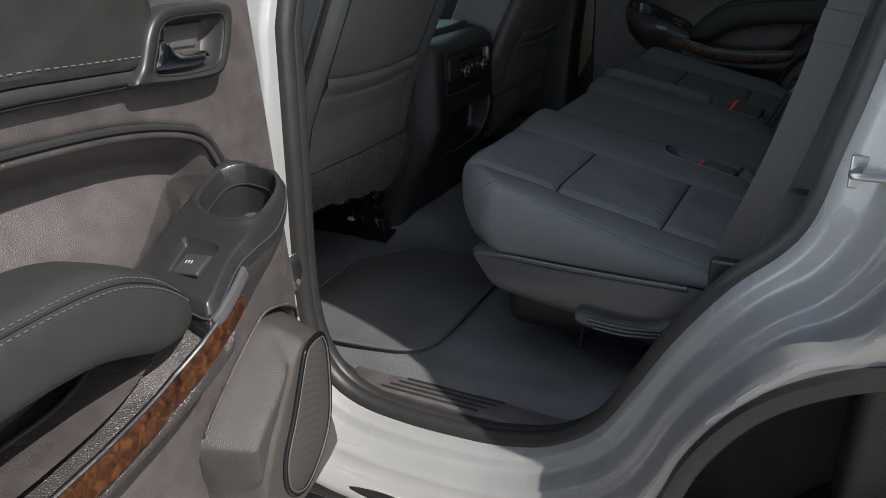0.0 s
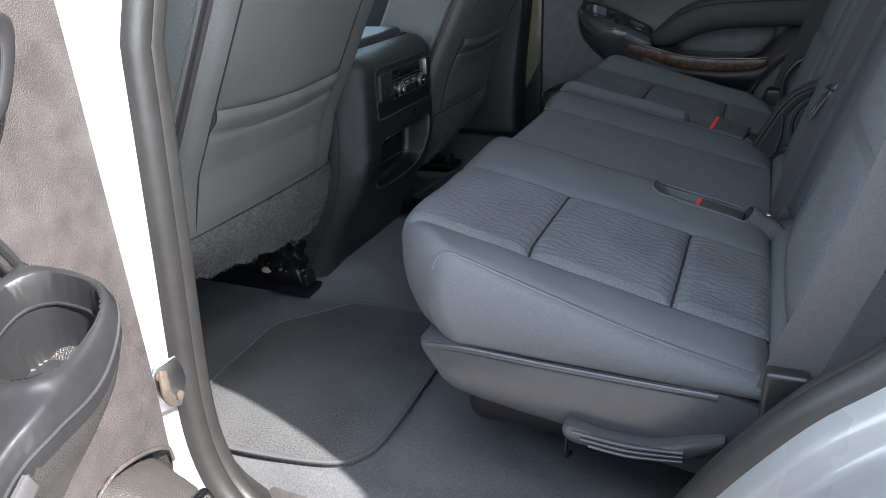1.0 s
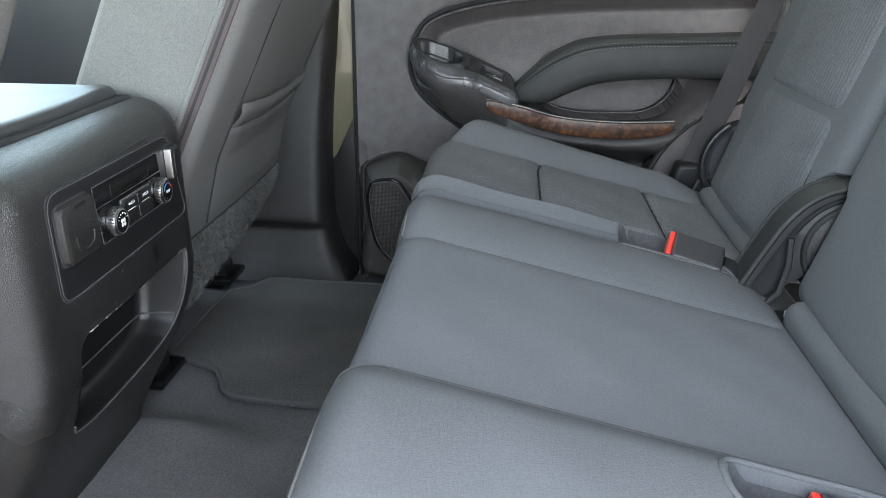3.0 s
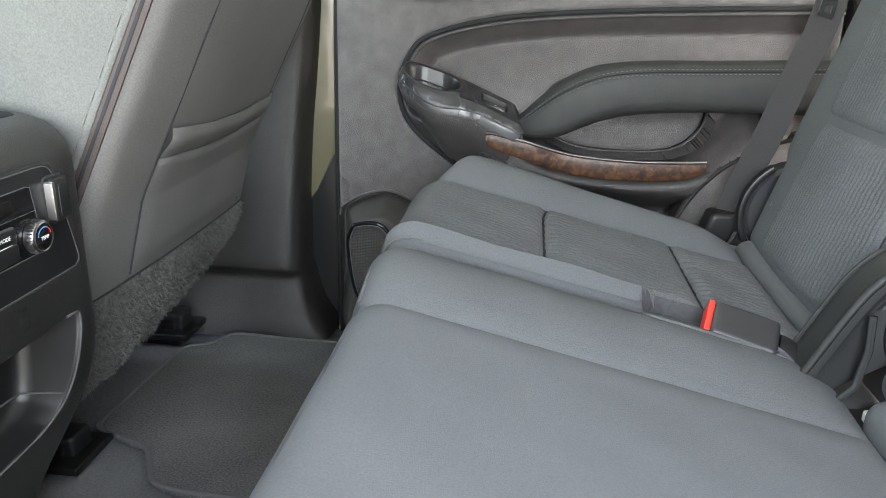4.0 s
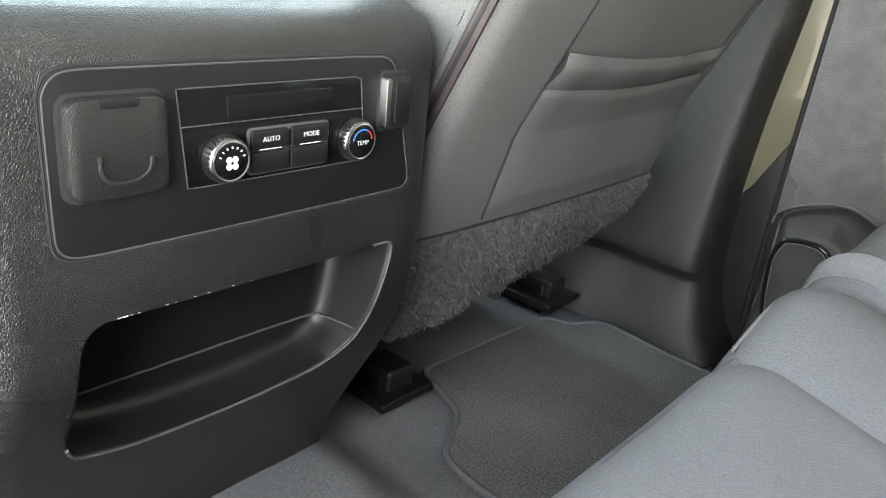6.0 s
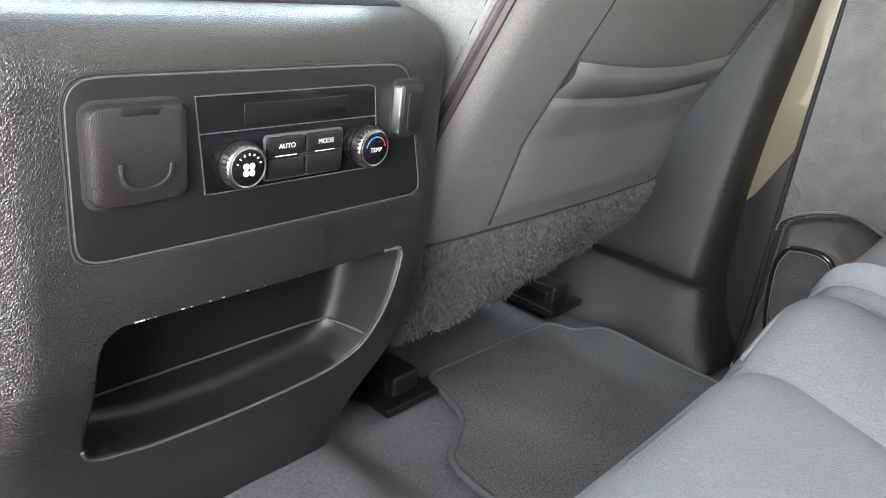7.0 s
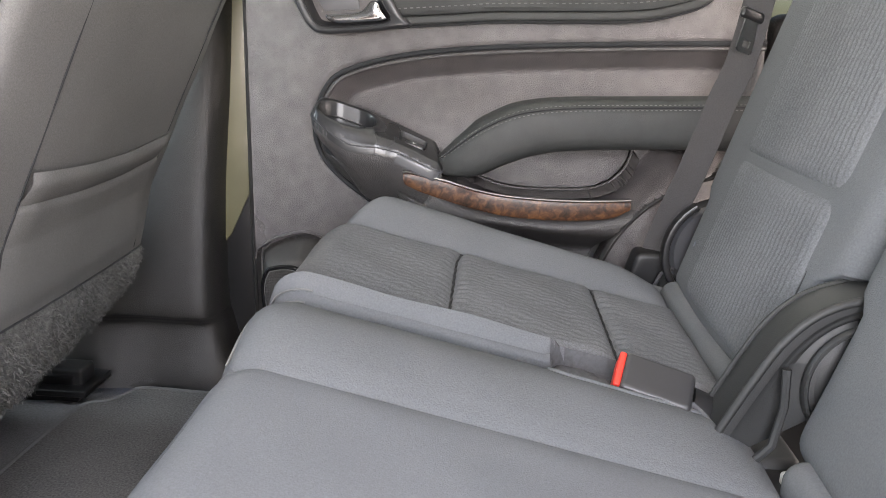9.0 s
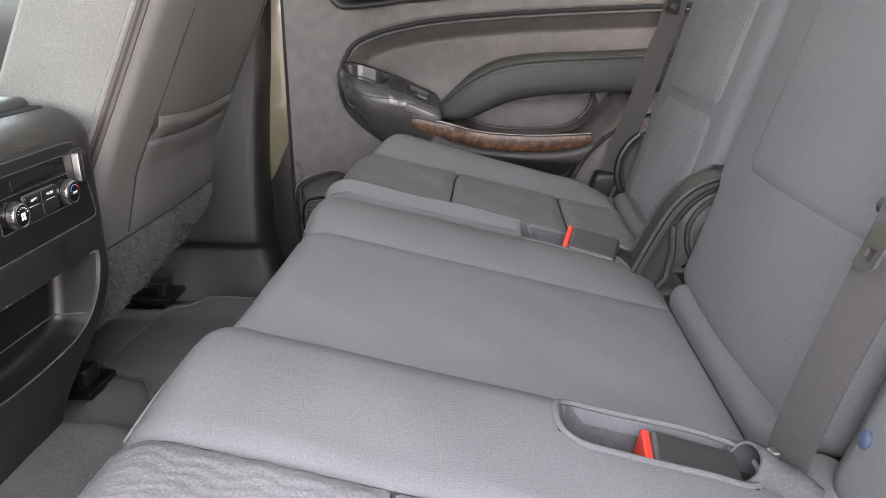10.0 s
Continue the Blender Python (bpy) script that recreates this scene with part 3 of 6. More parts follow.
bm = plate([(-0.83, 0.36), (-0.83, -0.06), (-0.72, -0.06), (-0.735, 0.36)], lambda u, v, h: Vector((u, 0.926 - h, v)), 0.004, 0.001)
solid("pillar_gap", bm, smooth_black, "black strip at the foot of the pillar", "trim")
solid("pillar_seal", sweep([(-0.742, 0.905, -0.05), (-0.742, 0.905, 0.3), (-0.731, 0.908, 1.1)], 0.006, 0.012, (0, 1, 0)), rubber, "black rubber seal along the closed door", "seal")
bm = rbox((-0.98, 0.93, -0.06), (-0.72, 0.99, 1.1), 0.02, 0.2)
solid("pillar_core", bm, paint, "painted steel centre pillar", "pillar")

# ================= rear doors =================
HX, HY = -0.75, 0.985      # hinge line of a closed door


# rear lower corner of a door, cut away round the wheel arch
WHEEL_CUT = [tuple(p) for p in spline([(-0.160, 0.10), (-0.145, 0.20), (-0.122, 0.264), (-0.098, 0.309), (-0.069, 0.343), (-0.039, 0.368), (0.02, 0.40), (0.14, 0.43)], 6)] + [(0.16, 0.43), (0.16, -0.07), (-0.17, -0.07)]


def rear_door(s, label, turn, hinge):
    """A rear door with its lining; s is the side of the car."""
    door = thing("rear_door", label, "car door", hinge)
    door.rotation_euler = (0, 0, radians(turn))
    def at(x, y, z):
        return Vector((x - HX, s * (y - HY), z))
    ARC = spline([(-0.500, 0.312), (-0.570, 0.362), (-0.608, 0.405), (-0.620, 0.455), (-0.606, 0.510), (-0.570, 0.548), (-0.47, 0.577), (-0.337, 0.593), (-0.15, 0.603), (0.13, 0.612)], 8)
    arc_poly = [tuple(p) for p in ARC] + [(0.13, 0.23), (-0.10, 0.24), (-0.3, 0.27), (-0.42, 0.287)]
    LOWER = [tuple(p) for p in spline([(-0.610, 0.462), (-0.57, 0.480), (-0.50, 0.462), (-0.40, 0.412), (-0.33, 0.372), (-0.20, 0.356), (-0.11, 0.368), (-0.06, 0.405), (-0.02, 0.440),
             (0.05, 0.45), (0.10, 0.36), (0.02, 0.27), (-0.128, 0.258), (-0.30, 0.268), (-0.42, 0.286), (-0.505, 0.322), (-0.575, 0.37), (-0.608, 0.412)], 5, True)]
    POD = [tuple(p) for p in spline([(-0.733, -0.04), (-0.736, 0.10), (-0.735, 0.21), (-0.725, 0.233), (-0.693, 0.2515), (-0.655, 0.263), (-0.631, 0.262), (-0.600, 0.250), (-0.529, 0.217), (-0.468, 0.18), (-0.450, 0.15), (-0.455, 0.08), (-0.47, -0.04)], 5, True)]
    VALLEY = spline([(-0.640, 0.245), (-0.605, 0.205), (-0.565, 0.165), (-0.512, 0.111), (-0.475, 0.05)], 5)
    POCKET = [tuple(p) for p in spline([(-0.380, 0.405), (-0.340, 0.380), (-0.29, 0.363), (-0.22, 0.358), (-0.130, 0.364), (-0.082, 0.397), (-0.067, 0.450), (-0.075, 0.490), (-0.30, 0.485), (-0.36, 0.445)], 5, True)]
    def depth(P):
        x, z = P[:, 0], P[:, 1]
        y = 0.885 + 0.03 * (z - 0.3) * (z > 0.3)
        dl, dp, da = inside(P, LOWER), inside(P, POD), inside(P, arc_poly)
        y = y + (0.046 * smooth01((-da - 0.003) / 0.046) - 0.040 * smooth01((-da - 0.036) / 0.110)) * smooth01((z - 0.40) / 0.05)
        tz = 0.489 - 0.31 * np.maximum(0, x + 0.60) - 0.11 * np.maximum(0, x + 0.5)
        well = smooth01((z - tz + 0.082) / 0.022) * smooth01((-0.41 - x) / 0.02)
        hull = 1 - 0.80 * smooth01((tz - 0.03 - z) / 0.11) * smooth01((-0.43 - x) / 0.07)
        y = y - 0.094 * hull * smooth01((0.006 - dl) / 0.055) ** 0.8 * (1 - 0.25 * smooth01((0.34 - z) / 0.09)) * (1 - well)
        y = y + 0.016 * smooth01(-dp / 0.004) * (1 - smooth01((-dp - 0.008) / 0.010))
        y = y - 0.058 * smooth01((-dp - 0.010) / 0.034)
        y = y + 0.007 * np.exp(-(along(P, VALLEY) / 0.006) ** 2) * smooth01((-dp - 0.02) / 0.01)
        y = y + 0.005 * np.exp(-(along(P, ARC) / 0.005) ** 2)
        return y
    mouth_zone = inset_line(POCKET, -0.010)
    def behind(c):
        """The lower edge of the pull pocket is a ledge that opens into the hollow door; all other edges run to the back."""
        if c.z < 0.43 and inside(np.array([(c.x + HX, c.z)]), mouth_zone)[0] < 0:
            return Vector((c.x, s * (0.824 - HY), c.z - 0.003))
        return Vector((c.x, -s * 0.02, c.z))
    bm = field(steps(-0.735, 0.13, 0.0036), steps(-0.05, 0.74, 0.0036), depth, lambda u, v, h: at(u, h, v), keep=lambda P: (inside(P, POCKET) > -0.0004) & (inside(P, WHEEL_CUT) > -0.0004), back=behind, snap=(POCKET, WHEEL_CUT))
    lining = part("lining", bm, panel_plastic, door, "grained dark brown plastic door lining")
    lining.data.materials.append(dark_shaded_plastic)       # shade on the armrest moulding and round the speaker pod, put into the colour
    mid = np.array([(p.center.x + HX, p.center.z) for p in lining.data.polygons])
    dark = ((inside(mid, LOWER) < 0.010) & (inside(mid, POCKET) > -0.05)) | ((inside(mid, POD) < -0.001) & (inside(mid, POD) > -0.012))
    dark &= (mid[:, 0] < -0.37) | (mid[:, 1] < 0.345) | (inside(mid, POD) < 0)      # no shade colour behind the pull pocket
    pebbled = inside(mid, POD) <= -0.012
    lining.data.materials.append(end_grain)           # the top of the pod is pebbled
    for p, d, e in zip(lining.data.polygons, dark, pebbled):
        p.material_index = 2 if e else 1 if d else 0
    part("pod_lip", sweep([at(p[0], 0.8835, p[1]) for p in POD[10:46]], 0.0022, 0.0022, (0, 1, 0), sides=8), panel_plastic, door, "rounded lip over the speaker pod")
    part("pull_pocket", plate(inset_line(POCKET, -0.004), lambda u, v, h: at(u, 0.950 - h + 0.25 * (v - 0.42), v), 0.030, 0.010), panel_plastic, door, "grained back of the pull pocket")
    rim_pts = even(POCKET, 120, True)
    rim_y = depth(np.array(rim_pts))
    part("pocket_lip", sweep([at(p[0], y + 0.0005, p[1]) for p, y in zip(rim_pts, rim_y)], 0.0030, 0.0030, (0, 1, 0), closed=True, sides=9), dark_shaded_plastic, door, "rounded lip of the pull pocket")
    part("corner_seal", sweep([at(p[0] + 0.004, 0.815, p[1] - 0.004) for p in WHEEL_CUT[6:40]], 0.006, 0.012, (0, 1, 0), sides=10), rubber, door, "black rubber seal round the cut-away corner")
    base = lambda p: 0.885 + 0.03 * max(0, p[1] - 0.3)
    # real joint, drawn wide and near black so its colour holds the groove's shade
    part("panel_joint", sweep([at(p[0], base(p) - 0.0008, p[1]) for p in ARC], 0.0046, 0.0050, (0, 1, 0), sides=8), seam_mat, door, "dark joint round the armrest panel")
    inner = [ARC[i] + np.array((-(ARC[min(i + 1, len(ARC) - 1)] - ARC[max(i - 1, 0)])[1], (ARC[min(i + 1, len(ARC) - 1)] - ARC[max(i - 1, 0)])[0])) * (-0.0085 / max(np.linalg.norm(ARC[min(i + 1, len(ARC) - 1)] - ARC[max(i - 1, 0)]), 1e-9)) for i in range(len(ARC))]
    part("panel_rim", sweep([at(p[0], base(p) - 0.0005, p[1]) for p in inner], 0.0042, 0.0042, (0, 1, 0), sides=10), dark_shaded_plastic, door, "rounded rim of the armrest panel")
    # outer skin with the window frame above
    bm = bmesh.new()
    lo, hi = at(-0.690, 0.988, -0.08), at(0.15, 0.965, 0.70)
    rbox([min(lo[i], hi[i]) for i in range(3)], [max(lo[i], hi[i]) for i in range(3)], 0.012, 0.08, bm=bm)
    part("shell", bm, paint, door, "painted outer door shell")
    bm = bmesh.new()
    sweep([at(*p) for p in ((-0.70, 0.95, 0.68), (-0.69, 0.90, 0.9), (-0.66, 0.85, 1.06), (-0.5, 0.845, 1.08), (0.0, 0.845, 1.07), (0.09, 0.86, 1.0), (0.13, 0.91, 0.85), (0.13, 0.95, 0.68))], 0.022, 0.02, Vector((0, 1, 0)), bm, power=4)
    part("window_frame", bm, smooth_black, door)
    # upper soft pad with a stitched seam
    PAD = spline([(-0.475, 0.638), (-0.37, 0.6455), (-0.30, 0.650), (-0.1, 0.655), (-0.02, 0.668), (0.03, 0.69), (0.05, 0.735)], 6)
    pad = [tuple(p) for p in PAD] + [(0.05, 0.76), (-0.51, 0.76), (-0.51, 0.68)]
    part("upper_pad", plate(pad, lambda u, v, h: at(u, 0.888 - h, v), 0.014, 0.009), leather, door, "dark padded vinyl upper insert")
    bm = bmesh.new()
    for a, b in zip(even(PAD, 110)[::2], even(PAD, 110)[1::2]):
        sweep([at(a[0], 0.8735, a[1] + 0.014), at(b[0], 0.8735, b[1] + 0.014)], 0.0009, 0.0009, bm=bm, sides=5)
    part("pad_stitching", bm, thread, door)
    part("pad_rim", sweep([at(p[0], 0.883, p[1] - 0.006) for p in PAD], 0.0075, 0.0065, (0, 1, 0), sides=12, power=3), leather, door, "rounded dark trim under the pad")
    # near-black bar that paints the shade under the pad's trim
    part("pad_shadow_gap", sweep([at(p[0], 0.8835, p[1] - 0.0150) for p in PAD], 0.0028, 0.004, (0, 1, 0), sides=6), seam_mat, door)
    # handle bezel, dish and lever
    BEZ = even(spline([(-0.452, 0.626), (-0.468, 0.642), (-0.486, 0.672), (-0.505, 0.690), (-0.535, 0.697), (-0.60, 0.695), (-0.640, 0.690), (-0.650, 0.677), (-0.640, 0.648), (-0.622, 0.620), (-0.600, 0.610), (-0.54, 0.613), (-0.49, 0.619)], 6, True), 100, True)
    HOLE = even(spline([(-0.488, 0.634), (-0.498, 0.655), (-0.512, 0.676), (-0.540, 0.682), (-0.60, 0.680), (-0.626, 0.677), (-0.630, 0.665), (-0.620, 0.642), (-0.606, 0.625), (-0.575, 0.622), (-0.52, 0.626)], 6, True), 100, True)
    k0 = min(range(100), key=lambda k: np.linalg.norm(BEZ[0] - HOLE[k]))
    HOLE = HOLE[k0:] + HOLE[:k0]
    rows = []
    for O, y in ((BEZ, 0.888), (BEZ, 0.872), (inset_line(BEZ, 0.002), 0.868), (inset_line(BEZ, 0.005), 0.8665), (inset_line(HOLE, -0.003), 0.868), (inset_line(HOLE, -0.0008), 0.870), (HOLE, 0.874), (inset_line(HOLE, 0.002), 0.890), (inset_line(HOLE, 0.010), 0.898)):
        rows.append([at(p[0], y, p[1]) for p in O])
    part("handle_bezel", loft(rows), release_black, door, "black surround of the door release")
    part("bezel_edge", sweep([at(p[0], 0.8688, p[1]) for p in inset_line(HOLE, -0.0015)], 0.0010, 0.0010, (0, 1, 0), closed=True, sides=6), tray_plastic, door)
    lev = spline([(-0.494, 0.634), (-0.502, 0.650), (-0.508, 0.662), (-0.521, 0.663), (-0.530, 0.652), (-0.545, 0.645), (-0.58, 0.641), (-0.596, 0.640), (-0.588, 0.630), (-0.570, 0.6265), (-0.53, 0.629)], 5, True)
    part("release_lever", plate(lev, lambda u, v, h: at(u, 0.886 - h, v), 0.015, 0.006), chrome, door, "bright chrome release lever")
    part("lever_dish", plate([(-0.540, 0.650), (-0.600, 0.646), (-0.615, 0.670), (-0.545, 0.674)], lambda u, v, h: at(u, 0.896 - h, v), 0.004, 0.001), satin_grey, door, "grey finger dish behind the lever")
    # armrest: a stitched pad that rises from its tip and runs level to the rear
    prof = spline([(-0.414, 0.398, 0.404, 0.060), (-0.390, 0.388, 0.428, 0.082), (-0.362, 0.386, 0.456, 0.094), (-0.33, 0.391, 0.483, 0.100), (-0.285, 0.412, 0.506, 0.106), (-0.24, 0.428, 0.516, 0.108),
                   (-0.18, 0.437, 0.521, 0.108), (-0.08, 0.442, 0.524, 0.106), (0.04, 0.443, 0.528, 0.10), (0.11, 0.44, 0.53, 0.09)], 6)
    rows = []
    for x, z0, z1, d in prof:
        ring = []
        for q in range(28):
            a = 2 * math.pi * q / 28
            c, e = math.cos(a), math.sin(a)
            ring.append(at(x, 0.888 - d * 0.5 - d * 0.5 * math.copysign(abs(c) ** 0.55, c), (z0 + z1) / 2 + (z1 - z0) / 2 * math.copysign(abs(e) ** 0.6, e)))
        rows.append(ring)
    bm = bmesh.new()
    vs = grid(bm, rows, close_v=True); bm.faces.new(vs[0]); bm.faces.new(vs[-1])
    part("armrest", bm, leather, door, "padded dark vinyl armrest")
    def arm_skin(x, z0, z1, d, deg, out):
        c, e = math.cos(radians(deg)), math.sin(radians(deg))
        return at(x, 0.888 - d * 0.5 - (d * 0.5 + out) * abs(c) ** 0.55, (z0 + z1) / 2 + ((z1 - z0) / 2 + out) * abs(e) ** 0.6)
    for deg in (40.0, 24.0):
        line = even([arm_skin(*q, deg, 0.0008) for q in prof[3:]], 150)
        bm = bmesh.new()
        for a, b in zip(line[::2], line[1::2]):
            sweep([a, b], 0.0006, 0.0006, bm=bm, sides=5)
        part("armrest_stitching", bm, thread, door, "pale stitching")
    part("armrest_seam", sweep([arm_skin(*q, 32.0, 0.0002) for q in prof[2:]], 0.0017, 0.0012, sides=6), seam_mat, door, "dark sewn seam")
    # wooden trim with a bright upper edge
    W = spline([(-0.454, 0.3835, 0.3955), (-0.450, 0.3765, 0.3965), (-0.440, 0.3715, 0.3955), (-0.425, 0.3650, 0.3920), (-0.38, 0.3515, 0.3825), (-0.33, 0.3370, 0.3680), (-0.28, 0.3280, 0.3605), (-0.20, 0.3245, 0.3565), (-0.12, 0.3300, 0.3585), (-0.084, 0.3460, 0.3610)], 5)
    wy = lambda x: 0.795 - 0.006 * min(1.0, max(0.0, (-0.33 - x) / 0.04))
    bm = bmesh.new()
    rows = [[at(x, wy(x) + 0.02, z0), at(x, wy(x) - 0.004, z0 + 0.0010), at(x, wy(x) - 0.0052, z0 + (z1 - z0) * 0.2), at(x, wy(x) - 0.0048, z0 + (z1 - z0) * 0.8), at(x, wy(x) - 0.0036, z1 - 0.0010), at(x, wy(x) + 0.002, z1)] for x, z0, z1 in W]
    vs = grid(bm, rows); bm.faces.new(vs[0]); bm.faces.new(vs[-1])
    part("wood_trim", bm, wood, door, "glossy burl wood trim strip")
    part("chrome_edge", sweep([at(x, wy(x) - 0.003, z1 + 0.0020) for x, z0, z1 in W], 0.0021, 0.003, (0, 1, 0)), dull_metal, door, "thin bright metal edge")
    # tray with a cup well and the window switch
    CUP = rect_outline(-0.601, 0.797, -0.505, 0.873, 0.033)
    TRAY = [tuple(p) for p in spline([(-0.608, 0.868), (-0.612, 0.83), (-0.60, 0.80), (-0.565, 0.786), (-0.50, 0.785), (-0.46, 0.79), (-0.40, 0.785), (-0.392, 0.80), (-0.405, 0.86), (-0.42, 0.885), (-0.60, 0.885)], 5, True)]
    SW = rect_outline(-0.468, 0.812, -0.420, 0.858, 0.007)
    top = lambda x, v: 0.487 - 0.31 * max(0.0, x + 0.60) - 0.11 * max(0.0, x + 0.5) + 0.2 * (v - 0.785) - 0.014 * math.exp(-((x + 0.545) / 0.05) ** 2) * max(0.0, 1 - (v - 0.785) / 0.022) ** 1.5
    def tray_h(P):
        z = np.array([top(x, v) for x, v in P])
        d = inside(P, TRAY)
        z = z - 0.010 * (1 - smooth01(-d / 0.009)) ** 2 + 0.0025 * np.exp(-((inside(P, CUP) - 0.006) / 0.005) ** 2)
        z = z - 0.066 * smooth01(-inside(P, CUP) / 0.007) - 0.009 * smooth01(-inside(P, SW) / 0.003)
        return z
    bm = field(steps(-0.616, -0.388, 0.002), steps(0.782, 0.888, 0.002), tray_h, lambda u, v, h: at(u, v, h), keep=lambda P: inside(P, TRAY) < 0.0008, back=lambda c: c - Vector((0, 0, 0.016)), snap=(TRAY, CUP, SW))
    part("tray", bm, tray_plastic, door, "satin charcoal tray with a cup well")
    T = even(TRAY, 90, True)
    cx = np.array((-0.50, 0.87))
    rows = [[at(*(p + (cx - p) * k), top(p[0], p[1]) - dz) for p in T] for k, dz in ((0.012, 0.016), (0.002, 0.018), (0.0, 0.026), (0.04, 0.040), (0.16, 0.060), (0.34, 0.085), (0.5, 0.11))]
    bm = bmesh.new()
    grid(bm, rows, close_v=True)
    part("tray_flank", bm, dark_shaded_plastic, door, "grained plastic side under the tray")
    part("tray_edge", sweep([at(p[0], p[1], top(p[0], p[1]) - 0.0125) for p in inset_line(T, -0.0006)], 0.0013, 0.0013, (0, 0, 1), closed=True, sides=7), bezel_plastic, door, "satin edge of the tray")
    # paler bar puts the glossy skirt's reflection into the colour
    part("tray_nose_glint", sweep(spline([at(-0.466, 0.7855, top(-0.466, 0.785) - 0.021), at(-0.435, 0.7825, top(-0.435, 0.785) - 0.021), at(-0.408, 0.7835, top(-0.408, 0.785) - 0.022), at(-0.396, 0.792, top(-0.396, 0.785) - 0.024)], 5), 0.0085, 0.0028, (0, 1, 0), sides=12, power=4), satin_grey, door, "satin grey bar, pale to stand for the reflection on the switch panel's nose")
    part("cup_liner", sweep([at(*(np.array((-0.553, 0.835)) + (np.array(p) - np.array((-0.553, 0.835))) * 0.93), top(p[0], p[1]) - 0.024) for p in even(CUP, 60, True)], 0.0016, 0.0016, (0, 0, 1), closed=True, sides=7), tray_plastic, door, "ridge inside the cup well")
    bm = rbox((-0.0175, -0.0165, -0.006), (0.0175, 0.0165, 0.006), 0.003, 0.005, lambda w, d: Vector((w.x, w.y, w.z + 0.12 * w.x - 6.0 * w.x * w.x)))
    tilt = Matrix.Translation(at(-0.442, 0.833, top(-0.442, 0.833) - 0.0085)) @ Matrix.Rotation(0.36, 4, "Y")
    bm.transform(tilt)
    sw = part("window_switch", bm, bezel_plastic, door, "window switch")
    bm = bmesh.new()
    for k in (-1, 0, 1):
        rbox((-0.0030, -0.004 + 0.0035 * k, 0.0052), (0.0030, -0.0032 + 0.0035 * k, 0.0062), 0.0002, 0.01, bm=bm)
    bm.transform(tilt)
    part("switch_mark", bm, ink, sw)
    # speaker grille in the lower pod
    GR = [tuple(p) for p in spline([(-0.698, 0.203), (-0.685, 0.211), (-0.663, 0.214), (-0.645, 0.211), (-0.630, 0.197), (-0.588, 0.135), (-0.548, 0.085), (-0.546, 0.035), (-0.59, 0.004), (-0.655, 0.028), (-0.692, 0.075), (-0.706, 0.165)], 6, True)]
    part("speaker_grille", plate(inset_line(GR, 0.004), lambda u, v, h: at(u, 0.8285 - h, v), 0.004, 0.001), grille, door, "perforated dark speaker grille")
    part("grille_rim", sweep([at(p[0], 0.826, p[1]) for p in GR], 0.0042, 0.0050, (0, 1, 0), closed=True, sides=12), gloss_black, door, "glossy black grille rim")
    part("grille_trim", sweep([at(p[0], 0.8222, p[1]) for p in inset_line(GR, 0.0035)], 0.0010, 0.0012, (0, 1, 0), closed=True, sides=6), rim_metal, door, "thin grey metal rim")
    return door


def grille_material():
    m = material("speaker_mesh", (0.055, 0.053, 0.051), 0.5, var=0.05)
    n, l = m.node_tree.nodes, m.node_tree.links
    tc, v = n.new("ShaderNodeTexCoord"), n.new("ShaderNodeTexVoronoi")
    v.inputs["Scale"].default_value, v.inputs["Randomness"].default_value = 330, 0.0
    l.new(tc.outputs["Object"], v.inputs["Vector"])
    bp = n.new("ShaderNodeBump")
    bp.inputs["Strength"].default_value, bp.inputs["Distance"].default_value = 0.9, 0.002
    l.new(v.outputs["Distance"], bp.inputs["Height"]); l.new(bp.outputs[0], n["Principled BSDF"].inputs["Normal"])
    return m


grille = grille_material()
rear_door(1, "closed rear passenger door lined in dark plastic with wood trim", 0, (HX, HY, 0))
rear_door(-1, "rear door standing wide open, sunlit lining with wood trim", -79, (-0.745, -0.965, -0.010))

bm = plate(inset_line(WHEEL_CUT, 0.014), lambda u, v, h: Vector((u, 0.905 - h, v)), 0.055, 0.012)
solid("quarter_trim", bm, panel_plastic, "grey grained plastic trim over the wheel arch beside the seat", "trim")

# rusty check-strap bracket on the pillar jamb
check = thing("door_check", "rusty torn check-strap bracket on the white pillar jamb", "bracket", (-0.745, -0.862, 0.215))
part("plate", plate([(-0.022, -0.03), (0.012, -0.036), (0.026, 0.004), (0.016, 0.034), (-0.012, 0.030), (-0.026, 0.006)], lambda u, v, h: Vector((0.010 + 0.3 * u + h, u, v)), 0.003, 0.001), dull_metal, check)
part("strap", sweep(spline([(0.012, -0.004, 0.022), (0.020, -0.012, 0.008), (0.018, -0.010, -0.008), (0.013, 0.004, -0.026)], 5), 0.007, 0.003, (1, 0, 0), power=3), rusty, check, "brown rusty strap")
for u, v in ((-0.010, 0.018), (0.010, -0.020)):
    part("bolt", ring_disc(bmesh.new(), (0.014 + 0.3 * u, u, v), (1, 0, 0), [(0.006, 0), (0.006, 0.003), (0.002, 0.004)], 10), rusty, check)

# ================= floor mats =================
def floor_mat(outline, label):
    mat = thing("floor_mat", label, "floor mat", group="rear floor mats")
    O = even(spline(outline, 8, True), 150, True)
    part("carpet", plate(O, lambda u, v, h: Vector((u, v, -0.010 + h)), 0.010, 0.003), mat_carpet, mat)
    part("edging", sweep([(p[0], p[1], -0.001) for p in O], 0.0045, 0.0035, (0, 0, 1), closed=True, sides=8), mat_edge, mat, "stitched grey edging")


